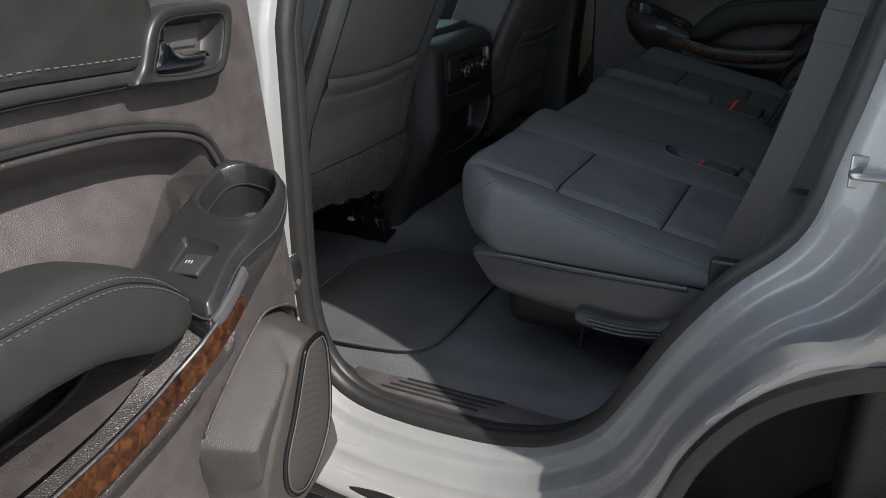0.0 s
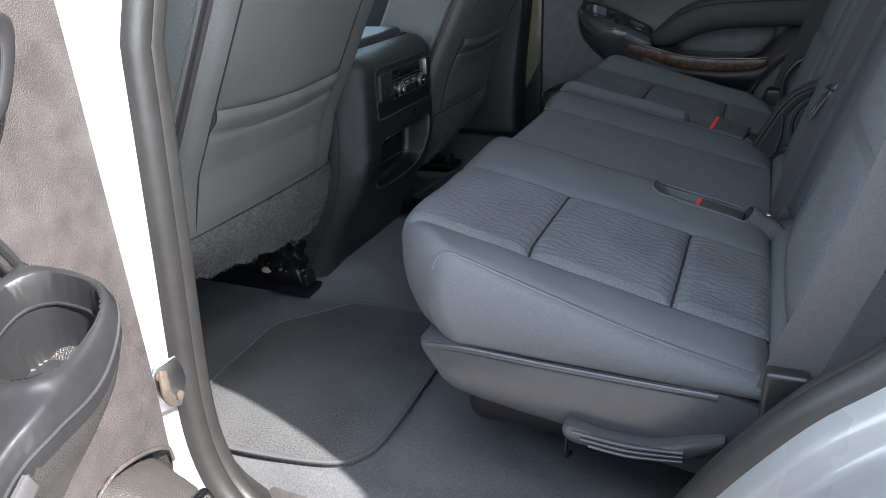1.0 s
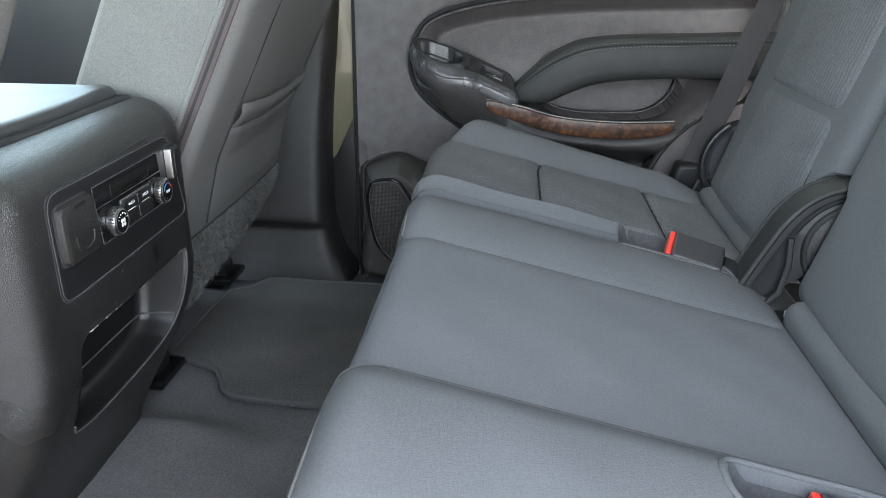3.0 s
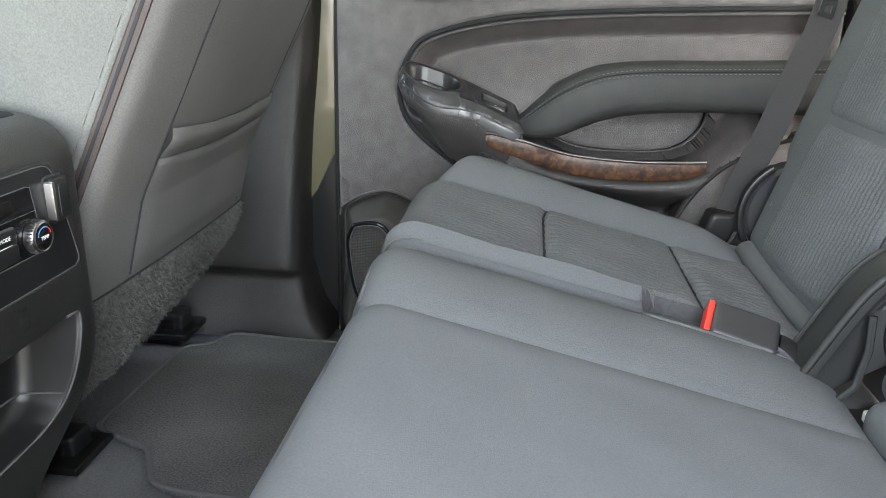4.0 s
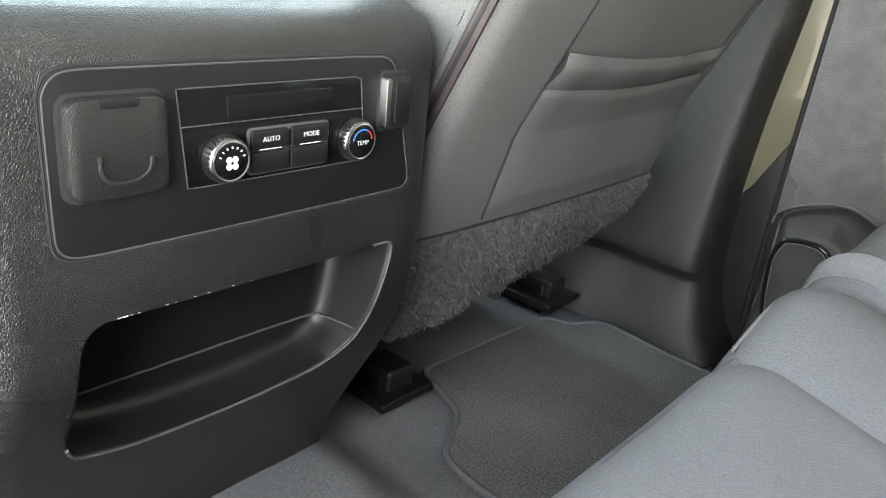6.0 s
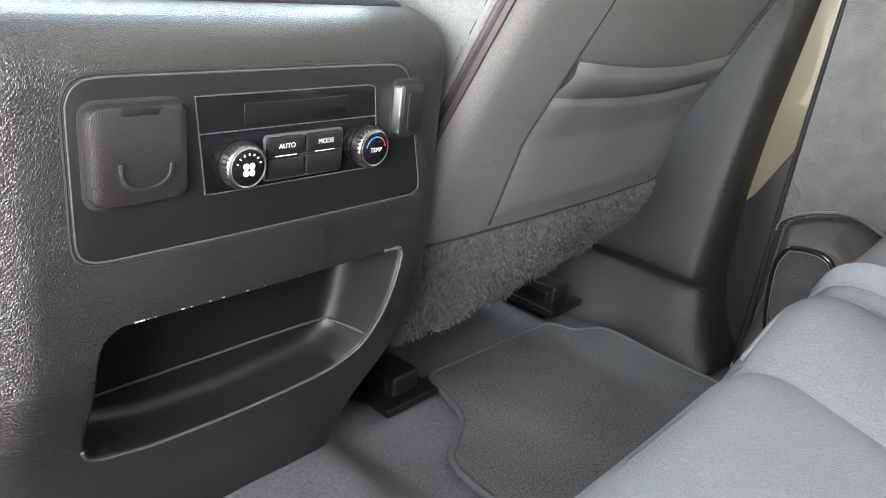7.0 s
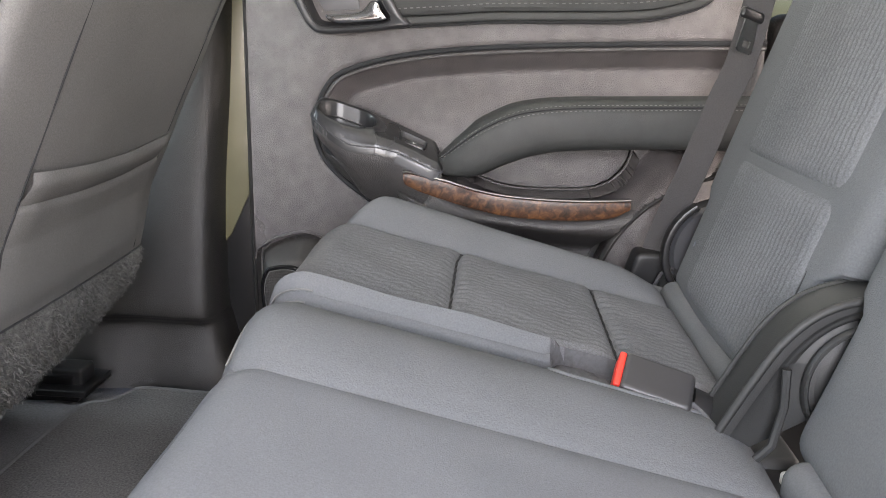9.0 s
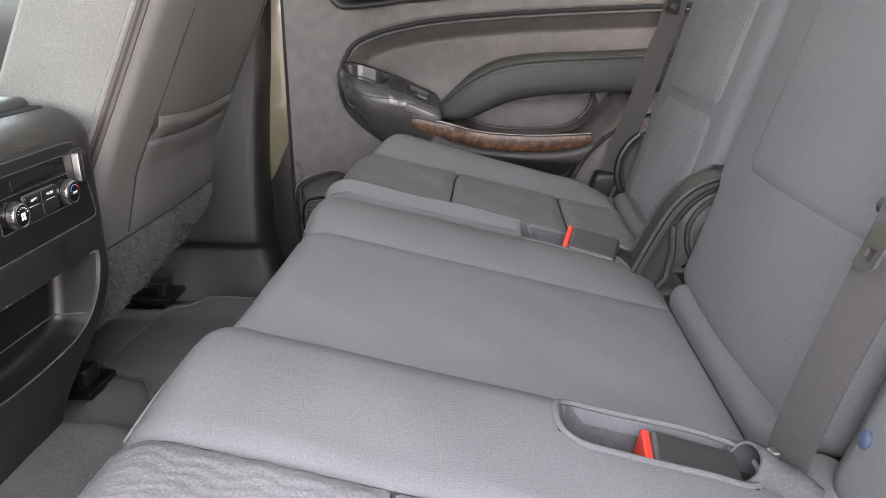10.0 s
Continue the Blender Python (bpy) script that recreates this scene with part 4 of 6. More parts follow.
floor_mat([(-0.575, -0.43), (-0.572, -0.60), (-0.585, -0.665), (-0.635, -0.700), (-0.80, -0.718), (-0.90, -0.70), (-0.935, -0.60), (-0.950, -0.42), (-0.948, -0.355), (-0.915, -0.315),
           (-0.880, -0.275), (-0.845, -0.232), (-0.80, -0.222), (-0.70, -0.225), (-0.60, -0.24), (-0.578, -0.30)],
          "charcoal carpet mat behind the driver, partly in sun")
floor_mat([(-0.60, 0.30), (-0.77, 0.297), (-0.845, 0.308), (-0.872, 0.345), (-0.90, 0.385), (-0.95, 0.405), (-0.992, 0.425), (-0.995, 0.48), (-0.988, 0.66), (-0.975, 0.70), (-0.945, 0.712),
           (-0.930, 0.740), (-0.905, 0.762), (-0.80, 0.755), (-0.62, 0.75), (-0.58, 0.70), (-0.575, 0.40)],
          "charcoal carpet mat behind the passenger seat")


# ================= rear bench =================
def top_z(x):
    return 0.322 - 0.235 * (x + 0.355)


POCKETS = [(-0.240, -0.078, -0.268, -0.202), (-0.250, -0.090, 0.264, 0.340)]     # slots for the belt buckles


def dip(x, y, grow=0.0, soft=0.006):
    """How deep the buckle slots lie at a point."""
    P = np.array([(x, y)]) if np.isscalar(x) else np.stack((x, y), 1)
    d = 0
    for x0, x1, y0, y1 in POCKETS:
        d = d + 0.034 * smooth01((grow - inside(P, rect_outline(x0, y0, x1, y1, 0.025))) / soft)
    return float(d[0]) if np.isscalar(x) else d


FRONT = -0.545      # front of the bench


def lip_z(x, lift, r=0.048):
    """Height of the cushion's top, rolling over at the front."""
    xc = FRONT + r
    z = top_z(x) + lift
    if x < xc:
        z -= r - math.sqrt(max(r * r - (xc - x) ** 2, 0))
    return z


def corner(x, y, outer):
    """How far the outer front corner is rounded back."""
    e = max(0.0, 0.16 - abs(y - outer)) / 0.16 if outer is not None else 0.0
    return 0.110 * e * e * max(0.0, 1 - (x - FRONT) / 0.35)


def cushion_box(y0, y1, lift, outer=None):
    """The body of a seat cushion: a rounded block whose top falls to the rear."""
    def deform(w, d):
        k = (w.z - 0.232) / 0.118
        z = 0.232 + (lip_z(max(w.x, FRONT), lift) - 0.232) * k
        x = w.x + corner(w.x, w.y, outer)
        if w.x < -0.4 and k < 0.75:
            x += 0.022 * (1 - k / 0.75) ** 2
        y = w.y
        if outer is not None and abs(y - outer) < 0.02:
            y += math.copysign(0.008 * math.sin(min(max(k, 0), 1) * math.pi), outer)
        if k > 0.6:
            z -= dip(w.x, w.y, -0.004, 0.006) * 1.25
            inner = min(w.y - y0, y1 - w.y, w.x - FRONT)
            z -= 0.010 * float(smooth01(np.array((inner - 0.016) / 0.016)))
        return Vector((x, y, z))
    return rbox((FRONT, y0, 0.232), (0.03, y1, 0.35), 0.014, 0.012, deform)


def pad_height(x0, x1, y0, y1, lift, ripple=0.0, puff=0.007, side=0.016, dome=0.0, peak=0.5, rise=0.25):
    """Height of a sewn panel of the cushion, puffed between its seams."""
    def h(P):
        x, y = P[:, 0], P[:, 1]
        e = np.minimum(y - y0, y1 - y)
        e = np.minimum(e, x1 - x) if x0 < FRONT + 0.01 else np.minimum(e, np.minimum(x1 - x, x - x0))
        z = np.array([lip_z(v, lift) for v in x])
        z = z - 0.004 + (puff + 0.002) * np.sqrt(np.clip(e / side, 0, 1)) * (1 + 0.2 * np.sin(x * 41 + y * 17) * np.sin(y * 33))
        if ripple:
            wave = y + 0.0035 * np.sin(2 * np.pi * x / 0.034 + 3 * np.sin(y * 55)) + 0.002 * np.sin(x * 90 + y * 70)
            z = z + 0.7 * ripple * np.sin(2 * np.pi * wave / 0.0118) * smooth01(e / 0.012)
            for edge in (x1, x0):
                if edge > FRONT + 0.01:
                    z = z + ripple * 1.6 * np.sin(2 * np.pi * y / 0.017 + 3 * np.sin(y * 31)) * np.exp(-((edge - x) / 0.014) ** 2) * smooth01(np.abs(edge - x) / 0.003)
            z = z + ripple * 1.2 * np.sin(2 * np.pi * x / 0.026 + 6 * np.sin(y * 41)) * np.exp(-(np.minimum(y - y0, y1 - y) / 0.010) ** 2)
        if dome:
            q = (y - y0) / (y1 - y0)
            q = np.where(q < peak, q / peak * 0.5, 0.5 + (q - peak) / (1 - peak) * 0.5)
            z = z + dome * np.sin(np.pi * np.clip(q, 0, 1)) ** 1.2 * smooth01((-0.02 - x) / 0.12) * smooth01((x - x0) / 0.05 + rise)
        return z
    return h


def pad(x0, x1, y0, y1, lift, ripple=0.0, puff=0.007, res=(0.006, 0.006), side=0.016, dome=0.0, peak=0.5, outer=None, rise=0.25):
    top = pad_height(x0, x1, y0, y1, lift, ripple, puff, side, dome, peak, rise)
    slots = [tuple(map(tuple, rect_outline(a, c, b, d, 0.025))) for a, b, c, d in POCKETS if c < y1 and d > y0 and not ripple]
    us = steps(x0, x1, res[0])
    if x0 < FRONT + 0.01:
        us = [x0 - 0.0002] + us          # a skirt that joins the panel to the cushion's front
    return field(us, steps(y0, y1, res[1]), lambda P: top(P) - dip(P[:, 0], P[:, 1]) - 0.03 * (P[:, 0] < x0),
                 lambda u, v, z: Vector((u + corner(u, v, outer), v, z)), snap=slots)


def edge_piping(pts, parent, mat=None, r=0.0011):
    part("piping", sweep(spline(pts, 6), r, r, sides=7), mat or piping, parent, "pale sewn piping")


def outer_cushion(y_in, y_out, ins0, ins1, lift, inner_dome, outer_dome, label):
    """One of the two outer seats of the bench; ins0..ins1 is the ribbed insert."""
    s = 1 if y_out > 0 else -1
    seat = thing("rear_seat", label, "car seat", (0, 0, 0), "rear bench seats")
    c = part("cushion", cushion_box(min(y_in, y_out), max(y_in, y_out), lift, y_out), fabric, seat)
    a, b = min(ins0, ins1), max(ins0, ins1)
    for x0, x1 in ((FRONT + 0.0005, -0.3566), (-0.3534, -0.1686), (-0.1654, -0.050)):
        part("insert", pad(x0, x1, a, b, lift, 0.00048, 0.0060, (0.004, 0.0022), outer=y_out), insert_fabric, c, "ribbed dark woven insert")
    for x in (-0.355, -0.167):
        part("seam", sweep([(x + corner(x, y, y_out) + 0.0012 * math.sin(y * 230), y, lip_z(x, lift) - 0.0050) for y in steps(a, b, 0.006)], 0.0016, 0.0014, (0, 0, 1), sides=6), seam_mat, c, "dark sewn crosswise seam")
    for y in (a, b):
        part("seam", sweep([(x + corner(x, y, y_out), y, lip_z(x, lift) - 0.0045) for x in steps(FRONT + 0.01, -0.055, 0.01)], 0.0016, 0.0014, (0, 0, 1), sides=6), seam_mat, c)
    lo_y, hi_y = sorted((y_in + s * 0.006, (a if s > 0 else b) - s * 0.0015))
    inner = part("inner_panel", pad(FRONT + 0.0005, -0.055, lo_y, hi_y, lift, 0, 0.005, (0.0055, 0.0045), 0.016, inner_dome, 0.70 if s < 0 else 0.5, rise=0.25 if s < 0 else 0.85), fabric, c)
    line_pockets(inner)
    lo_y, hi_y = sorted(((b if s > 0 else a) + s * 0.0015, y_out - s * 0.010))
    part("outer_panel", pad(FRONT + 0.0005, -0.055, lo_y, hi_y, lift, 0, 0.004, (0.007, 0.005), 0.014, outer_dome, 0.5, outer=y_out), fabric, c)
    yo = y_out - s * 0.008
    path = [(x + corner(x, yo, y_out), yo, lip_z(x, lift) - 0.001) for x in (-0.085, -0.15, -0.25, -0.35, -0.43, -0.48, -0.505, -0.525, -0.536, -0.5435)]
    edge_piping(path, c)
    yi = y_in + s * 0.006
    ys = steps(min(abs(y_in), abs(a), abs(b)) + 0.010, max(abs(y_in), min(abs(a), abs(b))) - 0.006, 0.01) if s < 0 else []
    if ys:
        part("front_seam", sweep([(FRONT + 0.010, -y, lip_z(FRONT + 0.010, lift) + 0.0025 + 0.006 * math.sin((y - ys[0]) / (ys[-1] - ys[0]) * math.pi)) for y in ys], 0.0012, 0.0012, sides=7), piping, c, "pale double-stitched front seam")
    edge_piping([(x, yi, lip_z(x, lift) + 0.001) for x in (-0.495, -0.507, -0.525, -0.537, -0.5445)] + [(FRONT - 0.001, yi, 0.30), (FRONT + 0.004, yi, 0.262)], c)
    return c


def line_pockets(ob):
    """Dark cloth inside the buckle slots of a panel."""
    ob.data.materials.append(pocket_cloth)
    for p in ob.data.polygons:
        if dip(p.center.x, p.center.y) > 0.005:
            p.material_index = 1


left_seat = outer_cushion(-0.172, -0.695, -0.345, -0.592, 0.004, 0.016, 0.005, "dark grey cloth outer rear seat with ribbed inserts beside open door")
right_seat = outer_cushion(0.314, 0.705, 0.345, 0.598, 0.0, 0.014, 0.028, "grey cloth outer rear seat with ribbed inserts beside the closed door")
mid_seat = thing("rear_seat", "plain grey cloth middle seat between the outer seats", "car seat", (0, 0, 0), "rear bench seats")
mid = part("cushion", cushion_box(-0.168, 0.310, -0.010), fabric, mid_seat)
part("centre_panel", pad(FRONT + 0.0005, -0.055, -0.162, 0.1600, -0.010, 0, 0.0025, (0.008, 0.008), 0.030), knit_fabric, mid, "smooth blue-grey knit centre panel")
mid_side = part("side_panel", pad(FRONT + 0.0005, -0.055, 0.1600, 0.307, -0.010, 0, 0.0035, (0.006, 0.005), 0.024, 0.018, 0.55, rise=0.85), fabric, mid)
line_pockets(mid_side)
part("front_seam", sweep([(FRONT + 0.010, y, lip_z(FRONT + 0.010, -0.010) + 0.0030 + 0.0150 * math.sin((y - 0.160) / 0.147 * math.pi) ** 1.2) for y in steps(0.168, 0.300, 0.01)], 0.0012, 0.0012, sides=7), piping, mid, "pale double-stitched front seam")
edge_piping([(x, 0.304, lip_z(x, -0.008) + 0.001) for x in (-0.50, -0.51, -0.525, -0.537, -0.5445)] + [(FRONT - 0.001, 0.304, 0.29), (FRONT + 0.004, 0.303, 0.255)], mid)
# rolls behind the cushions
for y0, y1 in ((-0.68, -0.19), (-0.17, 0.20), (0.35, 0.69)):
    bm = rbox((-0.052, y0, 0.17), (0.005, y1, 0.268), 0.022, 0.02)
    part("rear_roll", bm, fabric, (left_seat if y1 < -0.1 else mid if y1 < 0.3 else right_seat))

base = thing("bench_base", "dark plastic-covered frame under the rear bench", "seat base")
part("frame", rbox((-0.445, -0.60, 0.045), (0.10, 0.62, 0.235), 0.03, 0.05), smooth_black, base)
SH = spline([(-0.466, 0.236), (-0.450, 0.203), (-0.42, 0.172), (-0.343, 0.156), (-0.26, 0.145), (-0.138, 0.118), (-0.05, 0.12), (-0.02, 0.20), (-0.09, 0.236), (-0.206, 0.237), (-0.343, 0.238), (-0.43, 0.243)], 6, True)
part("side_shield", plate(SH, lambda u, v, h: Vector((u, -0.590 - h, v)), 0.111, 0.014), bezel_plastic, base, "smooth charcoal plastic side shield")
LV = spline([(-0.268, 0.166), (-0.262, 0.142), (-0.20, 0.138), (-0.150, 0.140), (-0.10, 0.166), (-0.088, 0.184), (-0.12, 0.176), (-0.17, 0.160), (-0.22, 0.160)], 6, True)
part("shield_edge", sweep(spline([(-0.455, -0.6985, 0.232), (-0.40, -0.7000, 0.236), (-0.30, -0.7005, 0.233), (-0.20, -0.7005, 0.231), (-0.10, -0.7000, 0.230)], 6), 0.0045, 0.0035, (0, 1, 0), sides=10), bezel_plastic, base, "rounded upper edge of the shield")
part("recline_lever", plate(LV, lambda u, v, h: Vector((u, -0.697 - h, v)), 0.020, 0.006), bezel_plastic, base, "charcoal plastic fold lever")
for k in range(3):
    part("lever_ridge", sweep(spline([(-0.258 + 0.01 * k, -0.7170, 0.1585 - 0.0075 * k), (-0.19, -0.7175, 0.1550 - 0.0070 * k), (-0.130, -0.7170, 0.1600 - 0.006 * k)], 5), 0.0026, 0.0030, (0, 1, 0), sides=8), bezel_plastic, base, "raised ridge of the lever")
part("hook", sweep(spline([(-0.285, -0.60, 0.10), (-0.288, -0.615, 0.06), (-0.285, -0.625, 0.045), (-0.278, -0.63, 0.058)], 5), 0.003, 0.003), dark_metal, base, "small steel hook")


# ================= rear backrests =================
LEAN_TAN = 0.30


def back_point(x, y, z):
    """x is the depth behind the backrest's face."""
    return Vector((-0.035 + LEAN_TAN * (z - 0.24) + x, y, z))


def backrest(y0, y1, ins, split, seat, label, notch=()):
    def deform(w, d):
        z = w.z
        bulge = 0.012 * math.cos(min(1, abs(w.y - (y0 + y1) / 2) / (y1 - y0) * 2) * math.pi / 2)
        y = w.y
        if z < 0.41:
            k = min(1, (0.41 - z) / 0.02)
            if "outer" in notch and y > y1 - 0.06: y = y1 - 0.06 + (y - y1 + 0.06) * (1 - 0.6 * k)
            if "inner" in notch and y < y0 + 0.09: y = y0 + 0.09 + (y - y0 - 0.09) * (1 - 0.50 * k)
            if "door" in notch and y < y0 + 0.06: y = y0 + 0.06 + (y - y0 - 0.06) * (1 - 0.5 * k)
            if "arm" in notch and y > y1 - 0.075: y = y1 - 0.075 + (y - y1 + 0.075) * (1 - 0.34 * k)
        return back_point(w.x - bulge * (d.x < 0), y, z)
    b = part("backrest", rbox((0, y0, 0.245), (0.13, y1, 1.0), 0.035, 0.016, deform), fabric, seat, label)
    i0, i1 = ins
    def cushion(z0, z1, rip):
        outline = rect_outline(i0, z0, i1, z1, 0.022)
        def h(P):
            y, z = P[:, 0], P[:, 1]
            e = np.clip(-inside(P, outline), 0, 1)
            c = 0.012 * np.cos(np.clip(np.abs(y - (y0 + y1) / 2) / (y1 - y0) * 2, 0, 1) * np.pi / 2)
            v = c - 0.002 + 0.0055 * np.sqrt(np.clip(e / 0.016, 0, 1))
            if rip:
                v = v + 0.0005 * np.sin(2 * np.pi * (y + 0.0016 * np.sin(z * 170 + y * 40)) / 0.0090) * smooth01(e / 0.012)
            return v
        return field(steps(i0, i1, 0.0022 if rip else 0.01), steps(z0, z1, 0.006), h, lambda u, v, hh: back_point(-hh, u, v),
                     keep=lambda P: inside(P, outline) < 0.0005, snap=(outline,))
    for z0, z1 in ((0.274, split - 0.003), (split + 0.003, 0.90))[0 if abs(i0 + i1) > 0.5 else 1:]:
        part("insert", cushion(z0, z1, rip=abs((i0 + i1) / 2) > 0.25), insert_fabric if abs((i0 + i1) / 2) > 0.25 else fabric, b, "padded insert panel")
        part("seam", sweep([back_point(0.0030 - 0.012 * math.cos(min(1, abs(p[0] - (y0 + y1) / 2) / (y1 - y0) * 2) * math.pi / 2), p[0], p[1]) for p in even(rect_outline(i0 - 0.001, z0 - 0.001, i1 + 0.001, z1 + 0.001, 0.023), 140, True)], 0.0026, 0.0022, (1, 0, 0), closed=True, sides=6), seam_mat, b)
    return b


rb = backrest(0.263, 0.735, (0.336, 0.618), 0.470, right_seat.parent, "grey cloth outer backrest with ribbed inserts", ("outer", "inner"))
mb = backrest(-0.200, 0.262, (-0.165, 0.140), 0.428, mid_seat, "grey cloth middle backrest with folded armrest panel", ("arm",))
lb = backrest(-0.705, -0.222, (-0.592, -0.335), 0.468, left_seat.parent, "grey cloth outer backrest beside the open door", ("door",))
for ob, y, z in ((rb, 0.656, 0.331), (mb, 0.156, 0.318), (mb, -0.115, 0.317), (lb, -0.262, 0.318)):
    p = back_point(-0.0035, y, z)
    part("button", ring_disc(bmesh.new(), p, (-1, 0, 0.3), [(0.0075, -0.006), (0.0075, 0.001), (0.006, 0.0022), (0.001, 0.0026)], 18), button_blue, ob, "round navy fixing button")
for ob, y in ((rb, 0.60), (mb, 0.19), (mb, -0.155)):
    part("hinge_tab", rbox((-0.045, y - 0.016, 0.232), (-0.030, y + 0.016, 0.246), 0.004, 0.01), white_plastic, ob, "pale plastic hinge cover")

# hinge bracket between the middle and the outer backrest
br = thing("hinge_bracket", "black plastic hinge cover between the backrests", "hinge", (0, 0, 0))
path = spline([(-0.108, 0.264, 0.205), (-0.085, 0.264, 0.253), (-0.058, 0.264, 0.310), (-0.036, 0.264, 0.350), (-0.008, 0.264, 0.378), (0.03, 0.264, 0.393), (0.09, 0.264, 0.400)], 7)
part("arm", sweep(path, 0.010, 0.027, (0, 1, 0), sides=18, power=5.0), arm_plastic, br)
crest = [Vector(p) + Vector((-0.009, -0.0250, 0.006)) for p in path]
part("arm_edge", sweep(crest, 0.0042, 0.0042, sides=9), arm_plastic, br, "raised rounded edge of the hinge cover")
part("arm_edge", sweep([Vector(p) + Vector((-0.008, 0.0250, 0.006)) for p in path], 0.0030, 0.0030, sides=8), arm_plastic, br)
# webbed flank between the cover and the round hinge
outer_web, inner_web = path[2:], [Vector((0.035 + 0.050 * math.cos(a), 0.236, 0.318 + 0.050 * math.sin(a))) for a in [radians(215 - 135 * k / (len(path) - 3)) for k in range(len(path) - 2)]]
bm = bmesh.new()
grid(bm, [[Vector((p[0], 0.236, p[2])), Vector((0.6 * p[0] + 0.4 * q.x, 0.240, 0.6 * p[2] + 0.4 * q.z)), Vector((q.x, 0.232, q.z)), Vector((q.x, 0.262, q.z))] for p, q in zip(outer_web, inner_web)])
part("web", bm, arm_plastic, br)
for k, r in enumerate((0.060,)):
    part("hinge_rib", sweep([(0.036 - r * math.cos(a), 0.231 - 0.003 * k, 0.318 + r * math.sin(a)) for a in steps(-0.7, 1.35, 0.1)], 0.0035, 0.0045, (0, 1, 0), sides=8), arm_plastic, br, "curved rib of the hinge cover")
part("disc", ring_disc(bmesh.new(), (0.035, 0.238, 0.318), (0, -1, 0), [(0.050, -0.012), (0.050, 0.004), (0.045, 0.007), (0.03, 0.007), (0.026, 0.004), (0.005, 0.004)], 36), arm_plastic, br)
part("shoe", rbox((-0.125, 0.222, 0.165), (-0.025, 0.300, 0.243), 0.012, 0.012, lambda w, d: Vector((w.x + 0.3 * (w.z - 0.2), w.y, w.z))), arm_plastic, br)
part("shoe_ridge", sweep([(-0.072, 0.219, 0.235), (-0.05, 0.2185, 0.262), (-0.043, 0.222, 0.30), (-0.044, 0.226, 0.335)], 0.004, 0.004, sides=8), arm_plastic, br)
br2 = thing("hinge_bracket", "black plastic hinge cover beside the door", "hinge", (0, 0, 0))
part("ring", sweep([(0.050 - 0.088 * math.cos(a), 0.724, 0.298 - 0.088 * math.sin(a)) for a in steps(-1.0, 1.25, 0.1)], 0.006, 0.010, (0, 1, 0), power=3), smooth_black, br2)
part("plate", ring_disc(bmesh.new(), (0.050, 0.735, 0.298), (0, -1, 0), [(0.080, -0.03), (0.080, 0.004), (0.074, 0.010), (0.05, 0.011), (0.01, 0.011)], 40), bezel_plastic, br2, "grey hinge side plate")
part("shoe", rbox((-0.052, 0.728, 0.08), (0.07, 0.79, 0.270), 0.012, 0.014, lambda w, d: Vector((w.x + 0.35 * (w.z - 0.2), w.y, w.z))), arm_plastic, br2)
part("shoe_edge", sweep([(-0.058, 0.727, 0.215), (-0.040, 0.727, 0.262), (-0.020, 0.730, 0.271)], 0.003, 0.003, sides=8), bezel_plastic, br2, "pale edge of the hinge cover")


# ================= seat belts and buckles =================
def belt(name_label, pts, wide, group="seat belts"):
    b = thing("seat_belt", name_label, "seat belt", group=group)
    P = spline(pts, 8)
    part("webbing", sweep(P, 0.0235, 0.0009, [Vector(wide)] * len(P) if not isinstance(wide, list) else wide, sides=8, power=6), webbing, b)
    return b


def tongue(b, at, axis, facing, half=0.0135):
    """A belt tongue: axis points up the plate, facing out of its flat side."""
    up, out = Vector(axis).normalized(), Vector(facing)
    out = (out - out.dot(up) * up).normalized()
    side = out.cross(up)
    m = Matrix.Translation(at) @ Matrix((side, out, up)).transposed().to_4x4()
    bm = rbox((-half - 0.011, -0.005, -0.008), (half + 0.011, 0.005, 0.008), 0.005, 0.008)
    bm.transform(m)
    part("tongue_grip", bm, smooth_black, b, "black belt tongue grip")
    hole = half * 0.42
    outer = [(-half, -0.006), (-half, -0.036), (-half, -0.049), (-half + 0.005, -0.054)]
    inner = [(-hole, -0.036), (-hole, -0.037), (-hole, -0.044), (-hole + 0.001, -0.046)]
    bm = bmesh.new()
    loops = []
    for ring in (outer, inner):
        full = ring + [(-x, z) for x, z in reversed(ring)]
        loops.append([[bm.verts.new((x, y, z)) for x, z in full] for y in (-0.0013, 0.0013)])
    (o1, o2), (i1, i2) = loops
    for k in range(8):
        q = (k + 1) % 8
        for a, c in ((o1, i1), (o2, i2), (o1, o2), (i1, i2)):
            bm.faces.new((a[k], a[q], c[q], c[k]))
    bm.transform(m)
    part("tongue_plate", bm, chrome, b, "bright steel belt tongue")


rbelt = belt("grey woven seat belt hanging beside the closed door", [(-0.046, 0.775, 0.262), (-0.030, 0.773, 0.325), (-0.012, 0.772, 0.378), (0.002, 0.772, 0.418), (0.033, 0.774, 0.52), (0.066, 0.776, 0.64), (0.11, 0.78, 1.02)], (0.6, 0.8, 0))
tongue(rbelt, (0.064, 0.766, 0.650), (0.235, 0.109, 0.966), (-0.423, 0.906, 0), 0.016)
part("anchor", rbox((-0.084, 0.750, 0.205), (-0.026, 0.80, 0.286), 0.008, 0.01, lambda w, d: Vector((w.x + 0.3 * (w.z - 0.25), w.y, w.z))), smooth_black, rbelt, "belt anchor cover")
lbelt = belt("grey woven seat belt crossing the open doorway", [(-0.045, -0.765, 0.285), (-0.03, -0.758, 0.34), (0.01, -0.745, 0.46), (0.045, -0.72, 0.60), (0.08, -0.70, 0.78), (0.12, -0.70, 1.02)], (0.3, 1, 0))
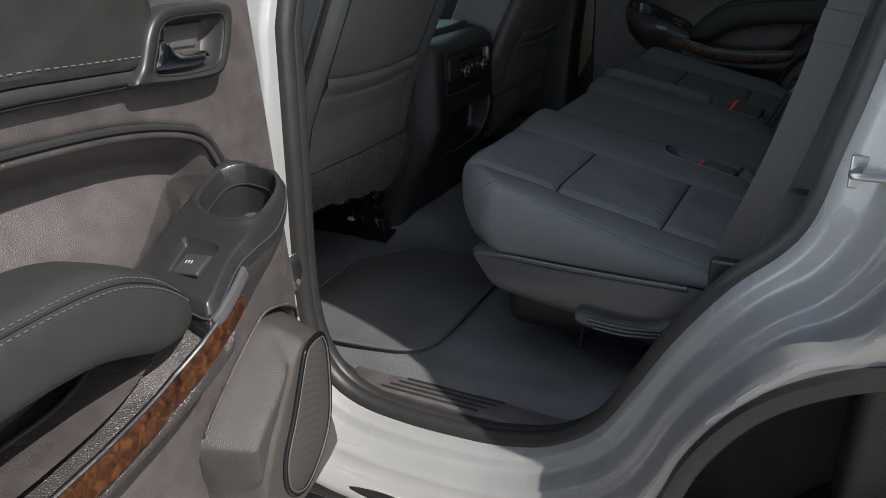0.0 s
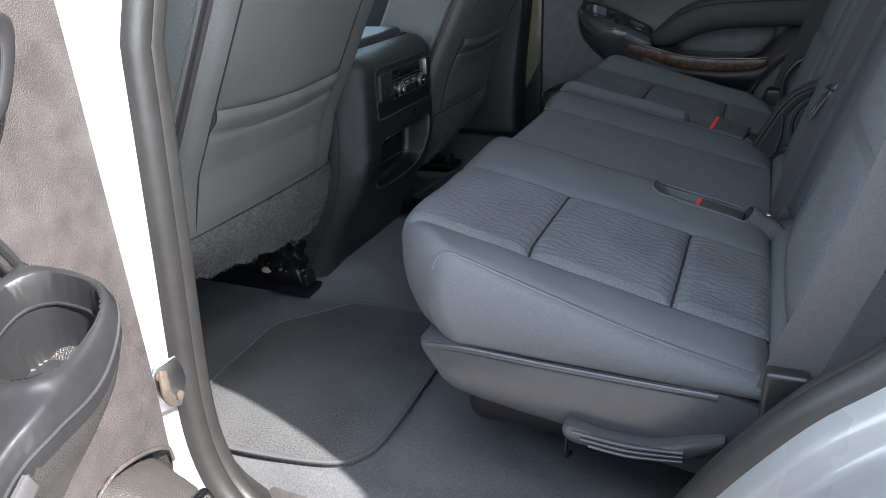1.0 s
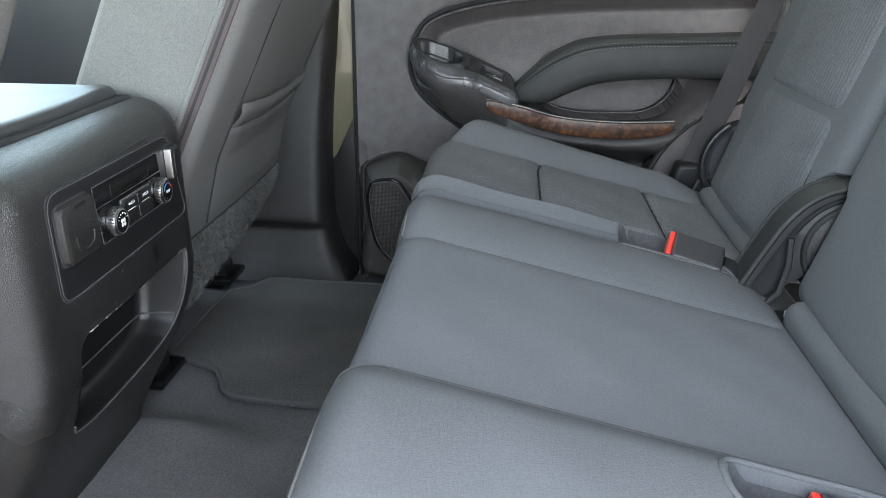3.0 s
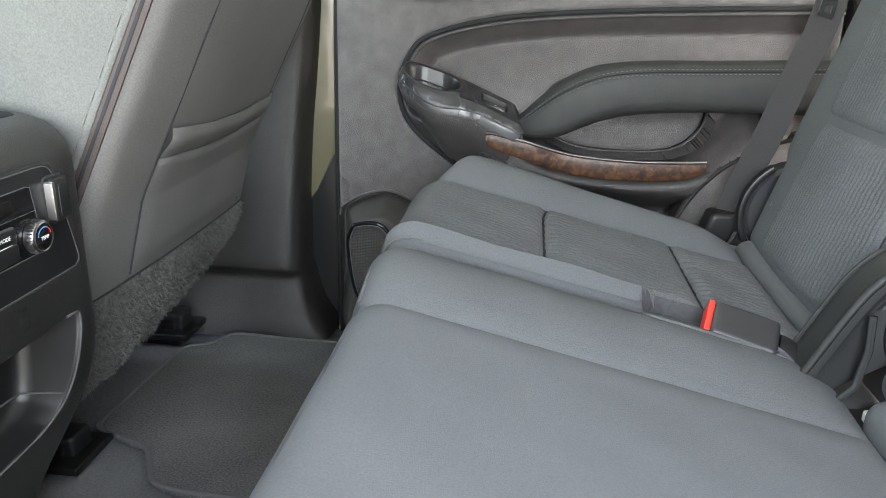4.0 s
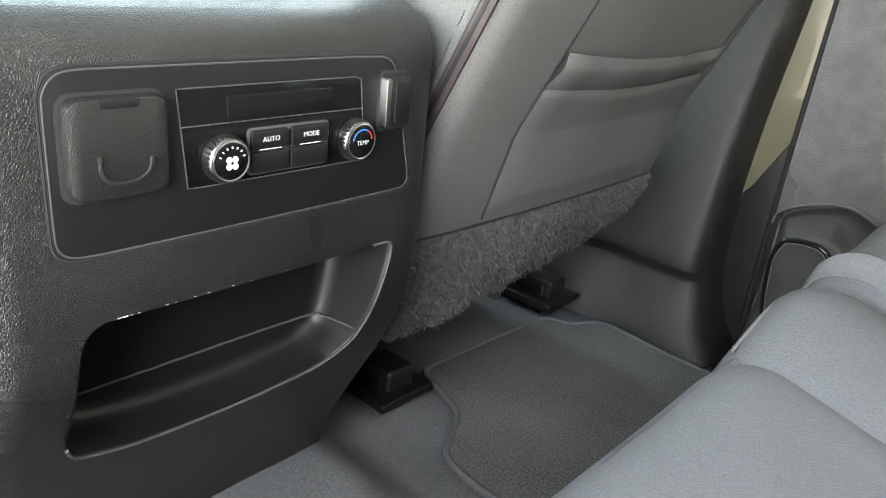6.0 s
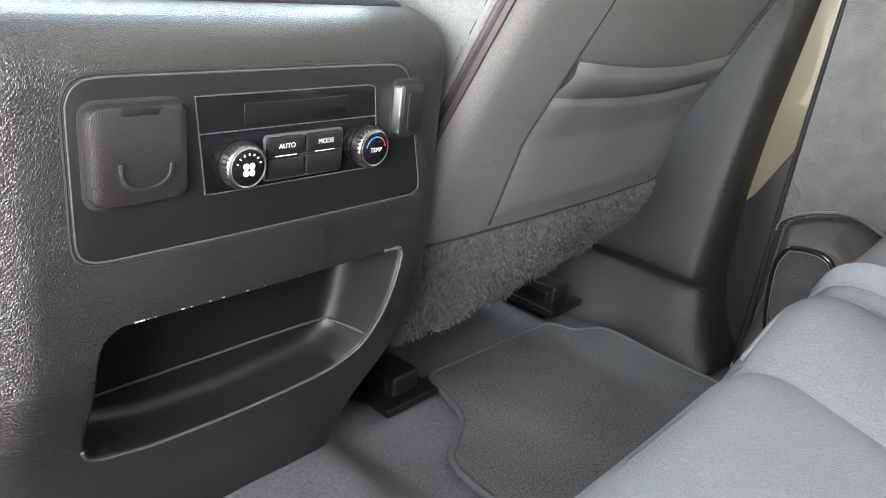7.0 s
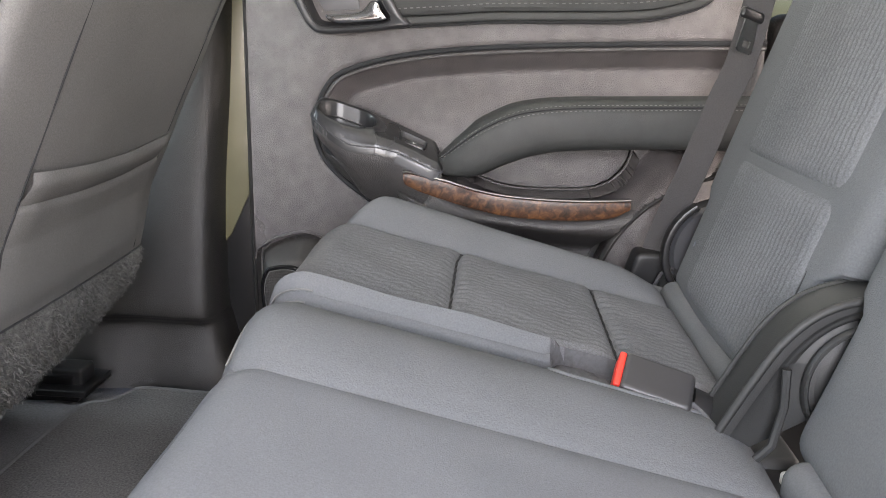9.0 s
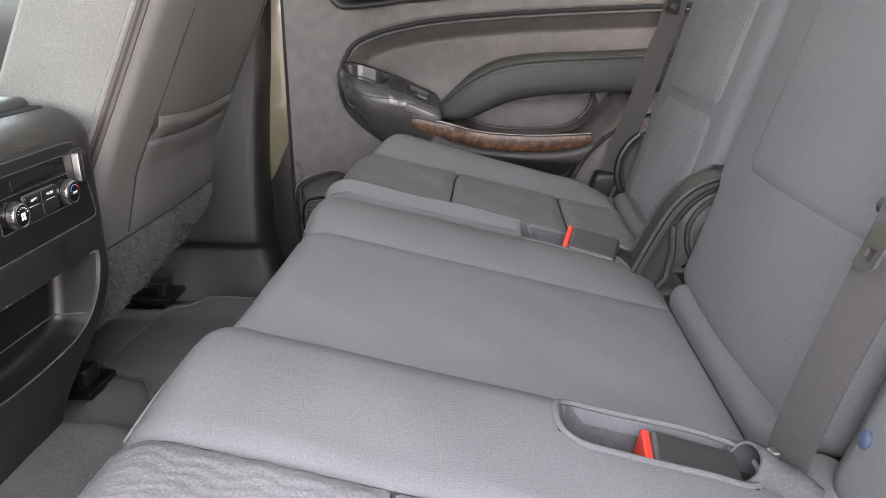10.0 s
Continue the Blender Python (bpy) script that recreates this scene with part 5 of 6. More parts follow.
part("anchor", rbox((-0.062, -0.785, 0.262), (-0.022, -0.765, 0.322), 0.005, 0.01), smooth_black, lbelt, "belt anchor cover")
part("sewn_fold", sweep([(0.0455, -0.7195, 0.602), (0.0490, -0.7170, 0.619), (0.0530, -0.7145, 0.637)], 0.0245, 0.0032, (0.3, 1, 0), sides=10, power=5), webbing, lbelt, "sewn fold across the belt")
mbelt = belt("dark woven middle seat belt lying against the backrest", [(-0.056, -0.224, 0.245), (-0.050, -0.225, 0.29), (-0.036, -0.227, 0.35), (-0.016, -0.229, 0.42), (0.026, -0.230, 0.56), (0.092, -0.232, 0.76), (0.168, -0.236, 1.0)], (0.96, 0.28, 0))
tongue(mbelt, (0.003, -0.219, 0.484), (0.5, 0.2, 0.84), (-0.82, -0.08, 0.45), 0.0115)
for y in (-0.236, -0.214):
    part("anchor_clip", rbox((-0.064, y - 0.005, 0.246), (-0.054, y + 0.005, 0.276), 0.002, 0.006), dull_metal, mbelt, "bright belt anchor clip")


def buckle(x0, y, lift, label, turn, roll=0):
    b = thing("belt_buckle", label, "belt buckle", (x0, y, top_z(x0) + lift), "belt buckles")
    b.rotation_euler = (radians(roll), radians(13), radians(turn))
    part("body", rbox((0.006, -0.0235, -0.016), (0.078, 0.0235, 0.013), 0.006, 0.006), release_black, b)
    part("button", rbox((0.0, -0.0215, -0.013), (0.007, 0.0215, 0.011), 0.002, 0.004), red_plastic, b, "red release button")
    part("stalk", sweep(spline([(0.080, 0, 0), (0.11, 0.0, -0.006), (0.15, 0.002, -0.03)], 5), 0.015, 0.006, (0, 0, 1)), smooth_black, b)
    return b


for c, k, top in ((left_seat, 0, pad_height(FRONT + 0.0005, -0.055, -0.3435, -0.178, 0.004, 0, 0.005, 0.016, 0.016, 0.70)),
                  (mid, 1, pad_height(FRONT + 0.0005, -0.055, 0.1600, 0.307, -0.010, 0, 0.0035, 0.024, 0.018, 0.55, 0.85))):
    x0, x1, y0, y1 = POCKETS[k]
    O = np.array(even(rect_outline(x0, y0, x1, y1, 0.025), 80, True))
    if k == 1:
        O = O[O[:, 1] < 0.306]
        O = O[np.argsort(np.arctan2(O[:, 1] - 0.31, O[:, 0] + 0.17))]
    Z = top(O)
    part("pocket_rim", sweep([(p[0], p[1], z + 0.0005) for p, z in zip(O, Z)], 0.0028, 0.0024, (0, 0, 1), closed=(k == 0), sides=8), fabric, c, "sewn rim of the buckle pocket")
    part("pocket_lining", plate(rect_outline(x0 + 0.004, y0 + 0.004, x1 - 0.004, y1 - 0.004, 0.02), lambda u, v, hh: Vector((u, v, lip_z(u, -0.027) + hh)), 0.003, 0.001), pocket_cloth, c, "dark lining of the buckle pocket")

buckle(-0.172, -0.2345, 0.004, "black belt buckle with red button in its cloth pocket", -6)
buckle(-0.182, 0.298, 0.009, "black belt buckle with red button between the cushions", -12, 28)


# loose cloth behind the buckles
def cloth_flap(x0, x1, y0, y1, seed, parent):
    rng = random.Random(seed)
    ph = [rng.uniform(0, 6.28) for _ in range(4)]
    def h(P):
        x, y = P[:, 0], P[:, 1]
        u, v = (x - x0) / (x1 - x0), (y - y0) / (y1 - y0)
        z = np.array([lip_z(q, -0.012) for q in x])
        fold = 0.0045 * np.sin(5 * u + 3 * v + ph[0]) + 0.0022 * np.sin(11 * v - 4 * u + ph[1]) + 0.0010 * np.sin(23 * u + 9 * v + ph[2])
        return z + fold * np.sin(np.pi * np.clip(v, 0, 1)) ** 0.5 - 0.016 * smooth01((0.25 - u) / 0.25)
    bm = field(steps(x0, x1, 0.004), steps(y0, y1, 0.004), h, lambda u, v, z: Vector((u + 0.006 * math.sin(v * 90), v, z)), back=lambda c: c - Vector((0, 0, 0.004)))
    part("pocket_flap", bm, pocket_cloth, parent, "loose folded pocket cloth")


cloth_flap(-0.135, -0.050, 0.262, 0.345, 3, mid)
cloth_flap(-0.246, -0.190, 0.268, 0.334, 8, mid)
cloth_flap(-0.236, -0.185, -0.264, -0.206, 5, left_seat)
# a slack band of cloth looping over the gap behind the buckle
band = spline([(-0.160, 0.272, lip_z(-0.160, -0.006)), (-0.138, 0.279, lip_z(-0.138, 0.004)), (-0.115, 0.276, lip_z(-0.115, 0.006)), (-0.098, 0.266, lip_z(-0.098, 0.0)), (-0.088, 0.257, lip_z(-0.088, -0.012))], 6)
part("pocket_band", sweep(band, 0.0022, 0.0055, (0, 0, 1), sides=10), pocket_cloth, mid, "slack cloth band over the pocket")
# round sleeve that the buckle stalk comes out of
SLV = spline([(-0.092, -0.240, lip_z(-0.092, 0.019)), (-0.072, -0.244, lip_z(-0.072, 0.014)), (-0.052, -0.248, lip_z(-0.052, 0.008)), (-0.028, -0.254, lip_z(-0.028, 0.000))], 5)
axis = (Vector(SLV[0]) - Vector(SLV[9]) + Vector((0, -0.012, 0.010))).normalized()
side = axis.cross(Vector((0, 0, 1))).normalized()
high = side.cross(axis)


def sleeve_ring(p, r, slack=0.0):
    return [Vector(p) + (side * math.cos(a) + high * math.sin(a) * (1 - slack)) * r * (1 + 0.05 * math.sin(3 * a + 9 * slack)) for a in [2 * math.pi * k / 28 for k in range(28)]]


rings = [sleeve_ring(p, 0.0200 + 0.001 * math.sin(k * 0.9), 0.012 * k) for k, p in reversed(list(enumerate(SLV)))]
rings += [sleeve_ring(Vector(SLV[0]) + axis * 0.0015, 0.0190), sleeve_ring(Vector(SLV[0]) + axis * 0.0010, 0.0168)]
part("stalk_sleeve", loft(rings, cap=False), pocket_fold, left_seat, "dark cloth sleeve round the buckle stalk")
# shallow cup in near black: the shade in the hole is its colour
part("sleeve_hole_shade", loft([sleeve_ring(Vector(SLV[0]) + axis * 0.0008, 0.0172), sleeve_ring(SLV[2], 0.0168), sleeve_ring(SLV[6], 0.014)]), seam_mat, left_seat, "inside of the sleeve, coloured near black as the hole's shade")
part("stalk_clip", rbox((-0.100, -0.2435, lip_z(-0.095, -0.006)), (-0.086, -0.2285, lip_z(-0.095, 0.004)), 0.002, 0.006), dull_metal, left_seat, "bright steel clip on the stalk")
# small fold of cloth standing up beside the buckle
part("cloth_tab", plate([(-0.125, lip_z(-0.125, -0.004)), (-0.098, lip_z(-0.098, -0.004)), (-0.104, lip_z(-0.104, 0.010)), (-0.112, lip_z(-0.112, 0.008))], lambda u, v, h: Vector((u, -0.200 + h, v)), 0.004, 0.001), pocket_fold, left_seat, "small upright cloth fold")

# ================= centre console =================
con = thing("centre_console", "black grained plastic console with rear climate controls", "console")
PK = [tuple(p) for p in spline([(-0.088, 0.3190), (-0.099, 0.307), (-0.104, 0.277), (-0.109, 0.240), (-0.106, 0.224), (-0.095, 0.214), (-0.055, 0.204), (0.0, 0.2010), (0.04, 0.2015), (0.095, 0.207), (0.119, 0.219), (0.132, 0.236),
                                (0.144, 0.287), (0.149, 0.313), (0.142, 0.3205), (0.087, 0.3203), (0.0, 0.3198), (-0.07, 0.3203)], 5, True)]
BIN_Z = 0.237       # height of the ledge inside the pocket
PANEL = spline([(-0.1105, 0.448), (-0.1095, 0.459), (-0.1035, 0.4675), (-0.092, 0.4705), (-0.06, 0.4707), (0.0, 0.4707), (0.08, 0.4707), (0.118, 0.4703), (0.132, 0.468), (0.140, 0.460), (0.144, 0.448), (0.153, 0.41), (0.161, 0.377), (0.1615, 0.369), (0.156, 0.3645), (0.146, 0.3635), (0.08, 0.3630), (0.0, 0.3627), (-0.06, 0.3628), (-0.092, 0.3632), (-0.104, 0.3655), (-0.1095, 0.372), (-0.1105, 0.384), (-0.1105, 0.41)], 5, True)


def rear_face(P):
    y, z = P[:, 0], P[:, 1]
    x = np.full(len(P), -0.810)
    x = x - 0.115 * smooth01((0.30 - z) / 0.30)
    c = np.maximum(0, np.maximum(-0.128 - y, y - 0.158)) / 0.05
    x = x - 0.05 * (1 - np.sqrt(np.clip(1 - c ** 2, 0, 1)))
    t = np.maximum(0, z - 0.462) / 0.04
    x = x - 0.05 * (1 - np.sqrt(np.clip(1 - t ** 2, 0, 1)))
    return x

bm = field(steps(-0.178, 0.208, 0.0026), steps(0.02, 0.502, 0.0026), rear_face, lambda u, v, h: Vector((h, u, v)), keep=lambda P: inside(P, PK) > -0.0004, back=lambda c: Vector((-1.5, c.y * 1.02, c.z)), snap=(PK,))
part("body", bm, black_plastic, con)
# the smooth pocket: a rounded mouth, straight walls, a flat back
PKE = even(PK, 180, True)
rows = []
for d, deep in ((-0.0006, -0.0006), (0.0010, 0.0010), (0.0018, 0.004), (0.003, 0.045), (0.006, 0.056), (0.012, 0.062), (0.018, 0.063)):
    O = inset_line(PKE, d)
    F = rear_face(np.array(PKE))
    rows.append([Vector((x * max(0.0, 1 - deep / 0.03) - 0.812 * min(1.0, deep / 0.03) - deep, q[0], q[1])) for x, q in zip(F, O)])
part("pocket", loft(rows), pocket_black, con, "smooth open storage pocket")
part("lid_gap", rbox((-1.46, -0.160, 0.480), (-0.866, 0.190, 0.5055), 0.010, 0.03), seam_mat, con, "dark gap round the lid")
part("lid", rbox((-1.45, -0.160, 0.486), (-0.880, 0.190, 0.517), 0.012, 0.02, lambda w, d: Vector((w.x - 0.25 * (w.y - 0.015) ** 2, w.y, w.z))), lid_vinyl, con, "padded console lid")
part("side_seam", sweep(spline([(-0.874, -0.1788, 0.480), (-0.868, -0.1788, 0.42), (-0.866, -0.1788, 0.34), (-0.880, -0.1788, 0.24), (-0.930, -0.1788, 0.13), (-0.972, -0.1789, 0.04)], 6), 0.0014, 0.0012, sides=6), seam_mat, con, "joint along the console side")
# control panel on the rear face
FX = -0.8130
def on_face(u, v, h):
    return Vector((FX + h, u, v))

panel = part("control_panel", plate(PANEL, on_face, 0.004, 0.0015), smooth_black, con, "satin black control panel")
part("panel_gap", sweep([on_face(p[0], p[1], 0.0028) for p in PANEL], 0.0011, 0.0011, (1, 0, 0), closed=True, sides=6), seam_mat, con, "dark gap round the control panel")
part("panel_edge", sweep([on_face(0.0245 + (p[0] - 0.0245) * 0.985, 0.4167 + (p[1] - 0.4167) * 0.968, 0.0040) for p in PANEL], 0.0007, 0.0005, (1, 0, 0), closed=True, sides=6), edge_plastic, panel, "worn pale edge of the panel")
part("flap_gap", plate(rect_outline(-0.1032, 0.3963, -0.0418, 0.4572, 0.009), on_face, 0.0044, 0.0003), seam_mat, panel)
part("cap_gap", plate(rect_outline(0.1215, 0.4135, 0.1525, 0.4585, 0.006), on_face, 0.0044, 0.0003), seam_mat, panel)
part("radio_frame", plate([(-0.036, 0.4555), (-0.030, 0.3945), (0.112, 0.3945), (0.104, 0.4555)], on_face, 0.0045, 0.0008), gloss_black, panel)
part("frame_edge", sweep([on_face(u, v, 0.0046) for u, v in even([(-0.036, 0.4555), (-0.030, 0.3945), (0.112, 0.3945), (0.104, 0.4555)], 60, True)], 0.0005, 0.0005, (1, 0, 0), closed=True, sides=6), edge_plastic, panel, "thin pale edge")
part("button_surround", plate(rect_outline(0.0110, 0.3970, 0.0760, 0.4280, 0.003, 3), on_face, 0.0060, 0.0006), edge_plastic, panel, "thin grey surround of the buttons")
part("display", plate(rect_outline(-0.003, 0.4355, 0.079, 0.4495, 0.001, 2), on_face, 0.0050, 0.0004), display, panel, "dull climate display")
part("divider", plate(rect_outline(-0.0335, 0.4325, 0.107, 0.4333, 0.0003, 2), on_face, 0.0050, 0.0002), dull_metal, panel)
flap = part("socket_cover", plate(rect_outline(-0.101, 0.3985, -0.044, 0.4550, 0.008), on_face, 0.0120, 0.004), flap_plastic, panel, "grey-brown power socket flap")
part("flap_hinge", plate(rect_outline(-0.083, 0.4495, -0.062, 0.4540, 0.001, 2), on_face, 0.0128, 0.0004), smooth_black, flap)
part("finger_lip", sweep([on_face(u, v, 0.0125) for u, v in spline([(-0.085, 0.424), (-0.084, 0.414), (-0.077, 0.408), (-0.065, 0.408), (-0.057, 0.413), (-0.055, 0.421)], 5)], 0.0016, 0.0012, sides=7), flap_plastic, flap)
usb = part("usb_cover", plate(rect_outline(0.124, 0.416, 0.150, 0.456, 0.005), on_face, 0.012, 0.003), flap_plastic, panel, "grey socket cap")
part("cap_inset", plate(rect_outline(0.132, 0.421, 0.147, 0.450, 0.003), on_face, 0.0128, 0.0006), smooth_black, usb)
part("cap_edge", plate(rect_outline(0.1235, 0.418, 0.128, 0.454, 0.002), on_face, 0.0126, 0.0006), dull_metal, usb)
for y in (-0.006, 0.100):
    kn = part("knob", ring_disc(bmesh.new(), on_face(y, 0.4115, 0.005), (1, 0, 0), [(0.0152, 0.0), (0.0152, 0.002), (0.0147, 0.0055), (0.0138, 0.0080), (0.0122, 0.0090)], 40), knob_metal, panel, "ribbed bright control knob")
    part("knob_face", ring_disc(bmesh.new(), on_face(y, 0.4115, 0.0137), (1, 0, 0), [(0.0118, -0.002), (0.0118, 0.0005), (0.0110, 0.001), (0.001, 0.001)], 32), gloss_black, kn)
    bm = bmesh.new()
    for k in range(30):
        a = 2 * math.pi * k / 30
        sweep([on_face(y + 0.0149 * math.cos(a), 0.4115 + 0.0149 * math.sin(a), 0.008), on_face(y + 0.0142 * math.cos(a), 0.4115 + 0.0142 * math.sin(a), 0.0125)], 0.0008, 0.0008, bm=bm, sides=4)
    tagged(part("knurling", bm, knob_metal, kn), kind="stuff")
    part("knob_rim", sweep([on_face(y + 0.0124 * math.cos(a), 0.4115 + 0.0124 * math.sin(a), 0.0142) for a in [2 * math.pi * k / 40 for k in range(40)]], 0.0006, 0.0006, (1, 0, 0), closed=True, sides=6), dull_metal, kn, "bright rim")
for u0, v0, u1, v1 in ((0.0125, 0.4135, 0.0415, 0.4265), (0.0430, 0.4135, 0.0745, 0.4265), (0.0125, 0.3985, 0.0415, 0.4125), (0.0430, 0.3985, 0.0745, 0.4125)):
    part("button", plate(rect_outline(u0, v0, u1, v1, 0.002, 3), on_face, 0.0085, 0.0012), smooth_black, panel)
for u0, u1 in ((0.018, 0.035), (0.050, 0.067)):
    part("indicator", plate(rect_outline(u0, 0.4138, u1, 0.4144, 0.0003, 2), on_face, 0.0087, 0.0001), ink, panel)


def lettering(text, u, v, size, parent, h):
    cu = bpy.data.curves.new("text", "FONT")
    cu.body, cu.size, cu.align_x, cu.align_y, cu.extrude = text, size, "CENTER", "CENTER", 0.0001
    tmp = new("text", cu)
    dg = bpy.context.evaluated_depsgraph_get()
    me = bpy.data.meshes.new_from_object(tmp.evaluated_get(dg))
    bpy.data.objects.remove(tmp)
    me.materials.clear(); me.materials.append(ink)
    me.transform(Matrix(((0, 0, 1, FX + h), (1, 0, 0, u), (0, 1, 0, v), (0, 0, 0, 1))))
    ob = new("lettering", me)
    ob.parent = parent
    return ob


lettering("AUTO", 0.027, 0.4205, 0.0047, panel, 0.0088)
lettering("MODE", 0.0590, 0.4205, 0.0047, panel, 0.0088)
lettering("TEMP", 0.100, 0.4108, 0.0046, panel, 0.0153)
for a0, a1, mat in ((60, 120, clear_blue), (120, 170, clear_blue), (10, 60, red_plastic)):
    part("temperature_mark", sweep([on_face(0.100 + 0.0088 * math.cos(radians(a)), 0.4115 + 0.0088 * math.sin(radians(a)), 0.0151) for a in steps(a0, a1, 10)], 0.0006, 0.0003, (1, 0, 0), sides=5), mat, panel)
bm = bmesh.new()
for k in range(4):
    a = radians(45 + 90 * k)
    plate(even([(-0.006 + 0.003 * math.cos(a) + 0.0022 * math.cos(b), 0.4105 + 0.003 * math.sin(a) + 0.0022 * math.sin(b)) for b in [2 * math.pi * q / 12 for q in range(12)]], 12, True), lambda u, v, h: on_face(u, v, 0.0151 + h), 0.0003, 0.0001, bm)
for k in range(7):
    a = radians(20 + 23 * k)
    sweep([on_face(-0.006 + 0.0082 * math.cos(a), 0.4115 + 0.0082 * math.sin(a), 0.0151), on_face(-0.006 + 0.0095 * math.cos(a), 0.4115 + 0.0095 * math.sin(a), 0.0151)], 0.0006, 0.0004, bm=bm, sides=5)
part("fan_mark", bm, ink, panel)
# ledge and worn edges of the pocket
part("pocket_ledge", sweep(spline([(-0.8695, -0.095, BIN_Z), (-0.8705, 0.0, BIN_Z), (-0.8695, 0.110, BIN_Z), (-0.862, 0.1235, BIN_Z), (-0.845, 0.1285, BIN_Z), (-0.826, 0.1315, BIN_Z)], 8), 0.0011, 0.0011, sides=7), edge_plastic, con, "pale moulded ledge inside the pocket")
low_edge = [p for p in even(PK, 150, True) if p[1] < 0.232 or p[0] > 0.128]
low_edge = sorted(low_edge, key=lambda p: math.atan2(p[1] - 0.30, p[0] + 0.02))
part("pocket_rim", sweep([(-0.8092 - 0.115 * float(smooth01(np.array((0.30 - p[1]) / 0.30))), p[0], p[1]) for p in low_edge], 0.0013, 0.0013, sides=7), edge_plastic, con, "worn pale rim of the pocket")
rng = random.Random(12)
bm = bmesh.new()
for k in range(13):
    y = rng.uniform(-0.085, 0.06)
    r = rng.uniform(0.0002, 0.0005)
    rbox((-0.8115, y - r * rng.uniform(1, 4), 0.3205 - r), (-0.8096, y + r * 2, 0.3205 + r), 0.0002, 0.01, bm=bm)
tagged(part("chipped_edge", bm, white_plastic, con, "tiny pale chips along the pocket's upper edge"), kind="stuff")
part("skirt_joint", sweep([(-1.40, -0.1795, 0.131), (-1.0, -0.1795, 0.134), (-0.955, -0.1792, 0.135), (-0.925, -0.1765, 0.1355)], 0.0013, 0.0013, sides=6), edge_plastic, con, "pale joint above the console's lower panel")


# ================= front seats =================
def front_seat(y0, y1, dx, dz, inner, rails, pocket, label):
    """A front seat from behind: leaning back with pocket, zip, and a carpet flap below; inner is the side towards the console."""
    seat = thing("front_seat", label, "car seat", (dx, 0, dz), "front seats")
    def face(z):
        return -0.832 + (0.50 if z > 0.385 else 0.28) * (z - 0.385)
    yc, hw = (y0 + y1) / 2, (y1 - y0) / 2
    def skin(y, z, h=0.0):
        k = abs(y - yc) / hw
        x = face(z) - 0.004 * max(0.0, (k - 0.75) / 0.25) ** 2 + 0.006 * math.cos(min(1, k) * math.pi / 2)
        return Vector((x + h, y, z))
    def deform(w, d):
        k = abs(w.y - yc) / hw
        x = w.x
        if d.x > 0.1:
            x += -0.004 * max(0.0, (k - 0.75) / 0.25) ** 2 + 0.006 * math.cos(min(1, k) * math.pi / 2)
            x += 0.0012 * math.sin(w.y * 23 + w.z * 11) + 0.0008 * math.sin(w.z * 47 + w.y * 9)
        return Vector((face(w.z) + x, w.y, w.z))
    part("backrest", rbox((-0.20, y0, 0.265), (0, y1, 1.02), 0.020, 0.014, deform), cover_fabric, seat, "grey cloth backrest cover")
    # lighter side gusset towards the console with a zip along its edge
    for s, gy in ((-1, y0), (1, y1)):
        bm = field(steps(-0.185, -0.036, 0.01), steps(0.30, 0.99, 0.02), lambda P: 0.0025 + 0.003 * np.sin((P[:, 0] + 0.185) / 0.163 * np.pi),
                   lambda u, v, h: Vector((face(v) + u, gy + s * h, v)))
        part("side_gusset", bm, side_fabric, seat, "pale grey woven side gusset")
        zl = [Vector((face(z) - 0.0265, gy + s * 0.0015, z)) for z in steps(0.36, 0.99, 0.02)]
        part("zip_tape", sweep(zl, 0.0075, 0.0022, (0, s, 0), sides=8, power=4), zip_mat, seat, "dark brown zip")
        part("zip_teeth", sweep([p + Vector((0, s * 0.0020, 0)) for p in zl], 0.0022, 0.0012, (0, s, 0), sides=6), seam_mat, seat)
        part("welt", sweep([Vector((face(z) - 0.0375, gy + s * 0.0030, z)) for z in steps(0.31, 0.99, 0.02)], 0.0042, 0.0030, (0, s, 0), sides=8), side_fabric, seat, "pale sewn welt")
        st = [Vector((face(z) - 0.0430, gy + s * 0.0046, z)) for z in steps(0.32, 0.99, 0.012)]
        bm = bmesh.new()
        for a, b in zip(st[::2], st[1::2]):
            sweep([a, b], 0.0008, 0.0008, bm=bm, sides=5)
        part("stitching", bm, thread, seat)
    # pocket across the back with a rolled, sagging mouth
    a, b, brim = pocket
    def mouth(y):
        k = (y - a) / (b - a)
        return brim - 0.010 * math.sin(min(max(k, 0), 1) * math.pi)
    def pk(P):
        y, z = P[:, 0], P[:, 1]
        m = np.array([mouth(v) for v in y])
        e = np.minimum(y - a, b - y)
        t = m - z
        h = 0.0015 + 0.0075 * np.clip(e / 0.03, 0, 1) ** 0.6 * (0.35 + 0.65 * np.exp(-(t / 0.06) ** 2))
        h = h + 0.0050 * np.exp(-((t - 0.014) / 0.011) ** 2) - 0.0045 * np.exp(-((t - 0.036) / 0.004) ** 2)
        h = h + 0.0012 * np.sin(y * 60 + z * 30) * np.exp(-(t / 0.05) ** 2)
        return h * smooth01((z - 0.285) / 0.03)
    us, ks = steps(a, b, 0.006), steps(0.0, 1.0, 0.025)
    bm = bmesh.new()
    P = [[(u, 0.285 + (mouth(u) - 0.285) * k) for k in ks] for u in us]
    rows = []
    for col in P:
        H = pk(np.array(col))
        rows.append([skin(p[0], p[1], h + 0.001) for p, h in zip(col, H)] + [skin(col[-1][0], col[-1][1] - 0.004, 0.0)])
    grid(bm, rows)
    part("seat_pocket", bm, cover_fabric, seat, "slack cloth seat-back pocket")
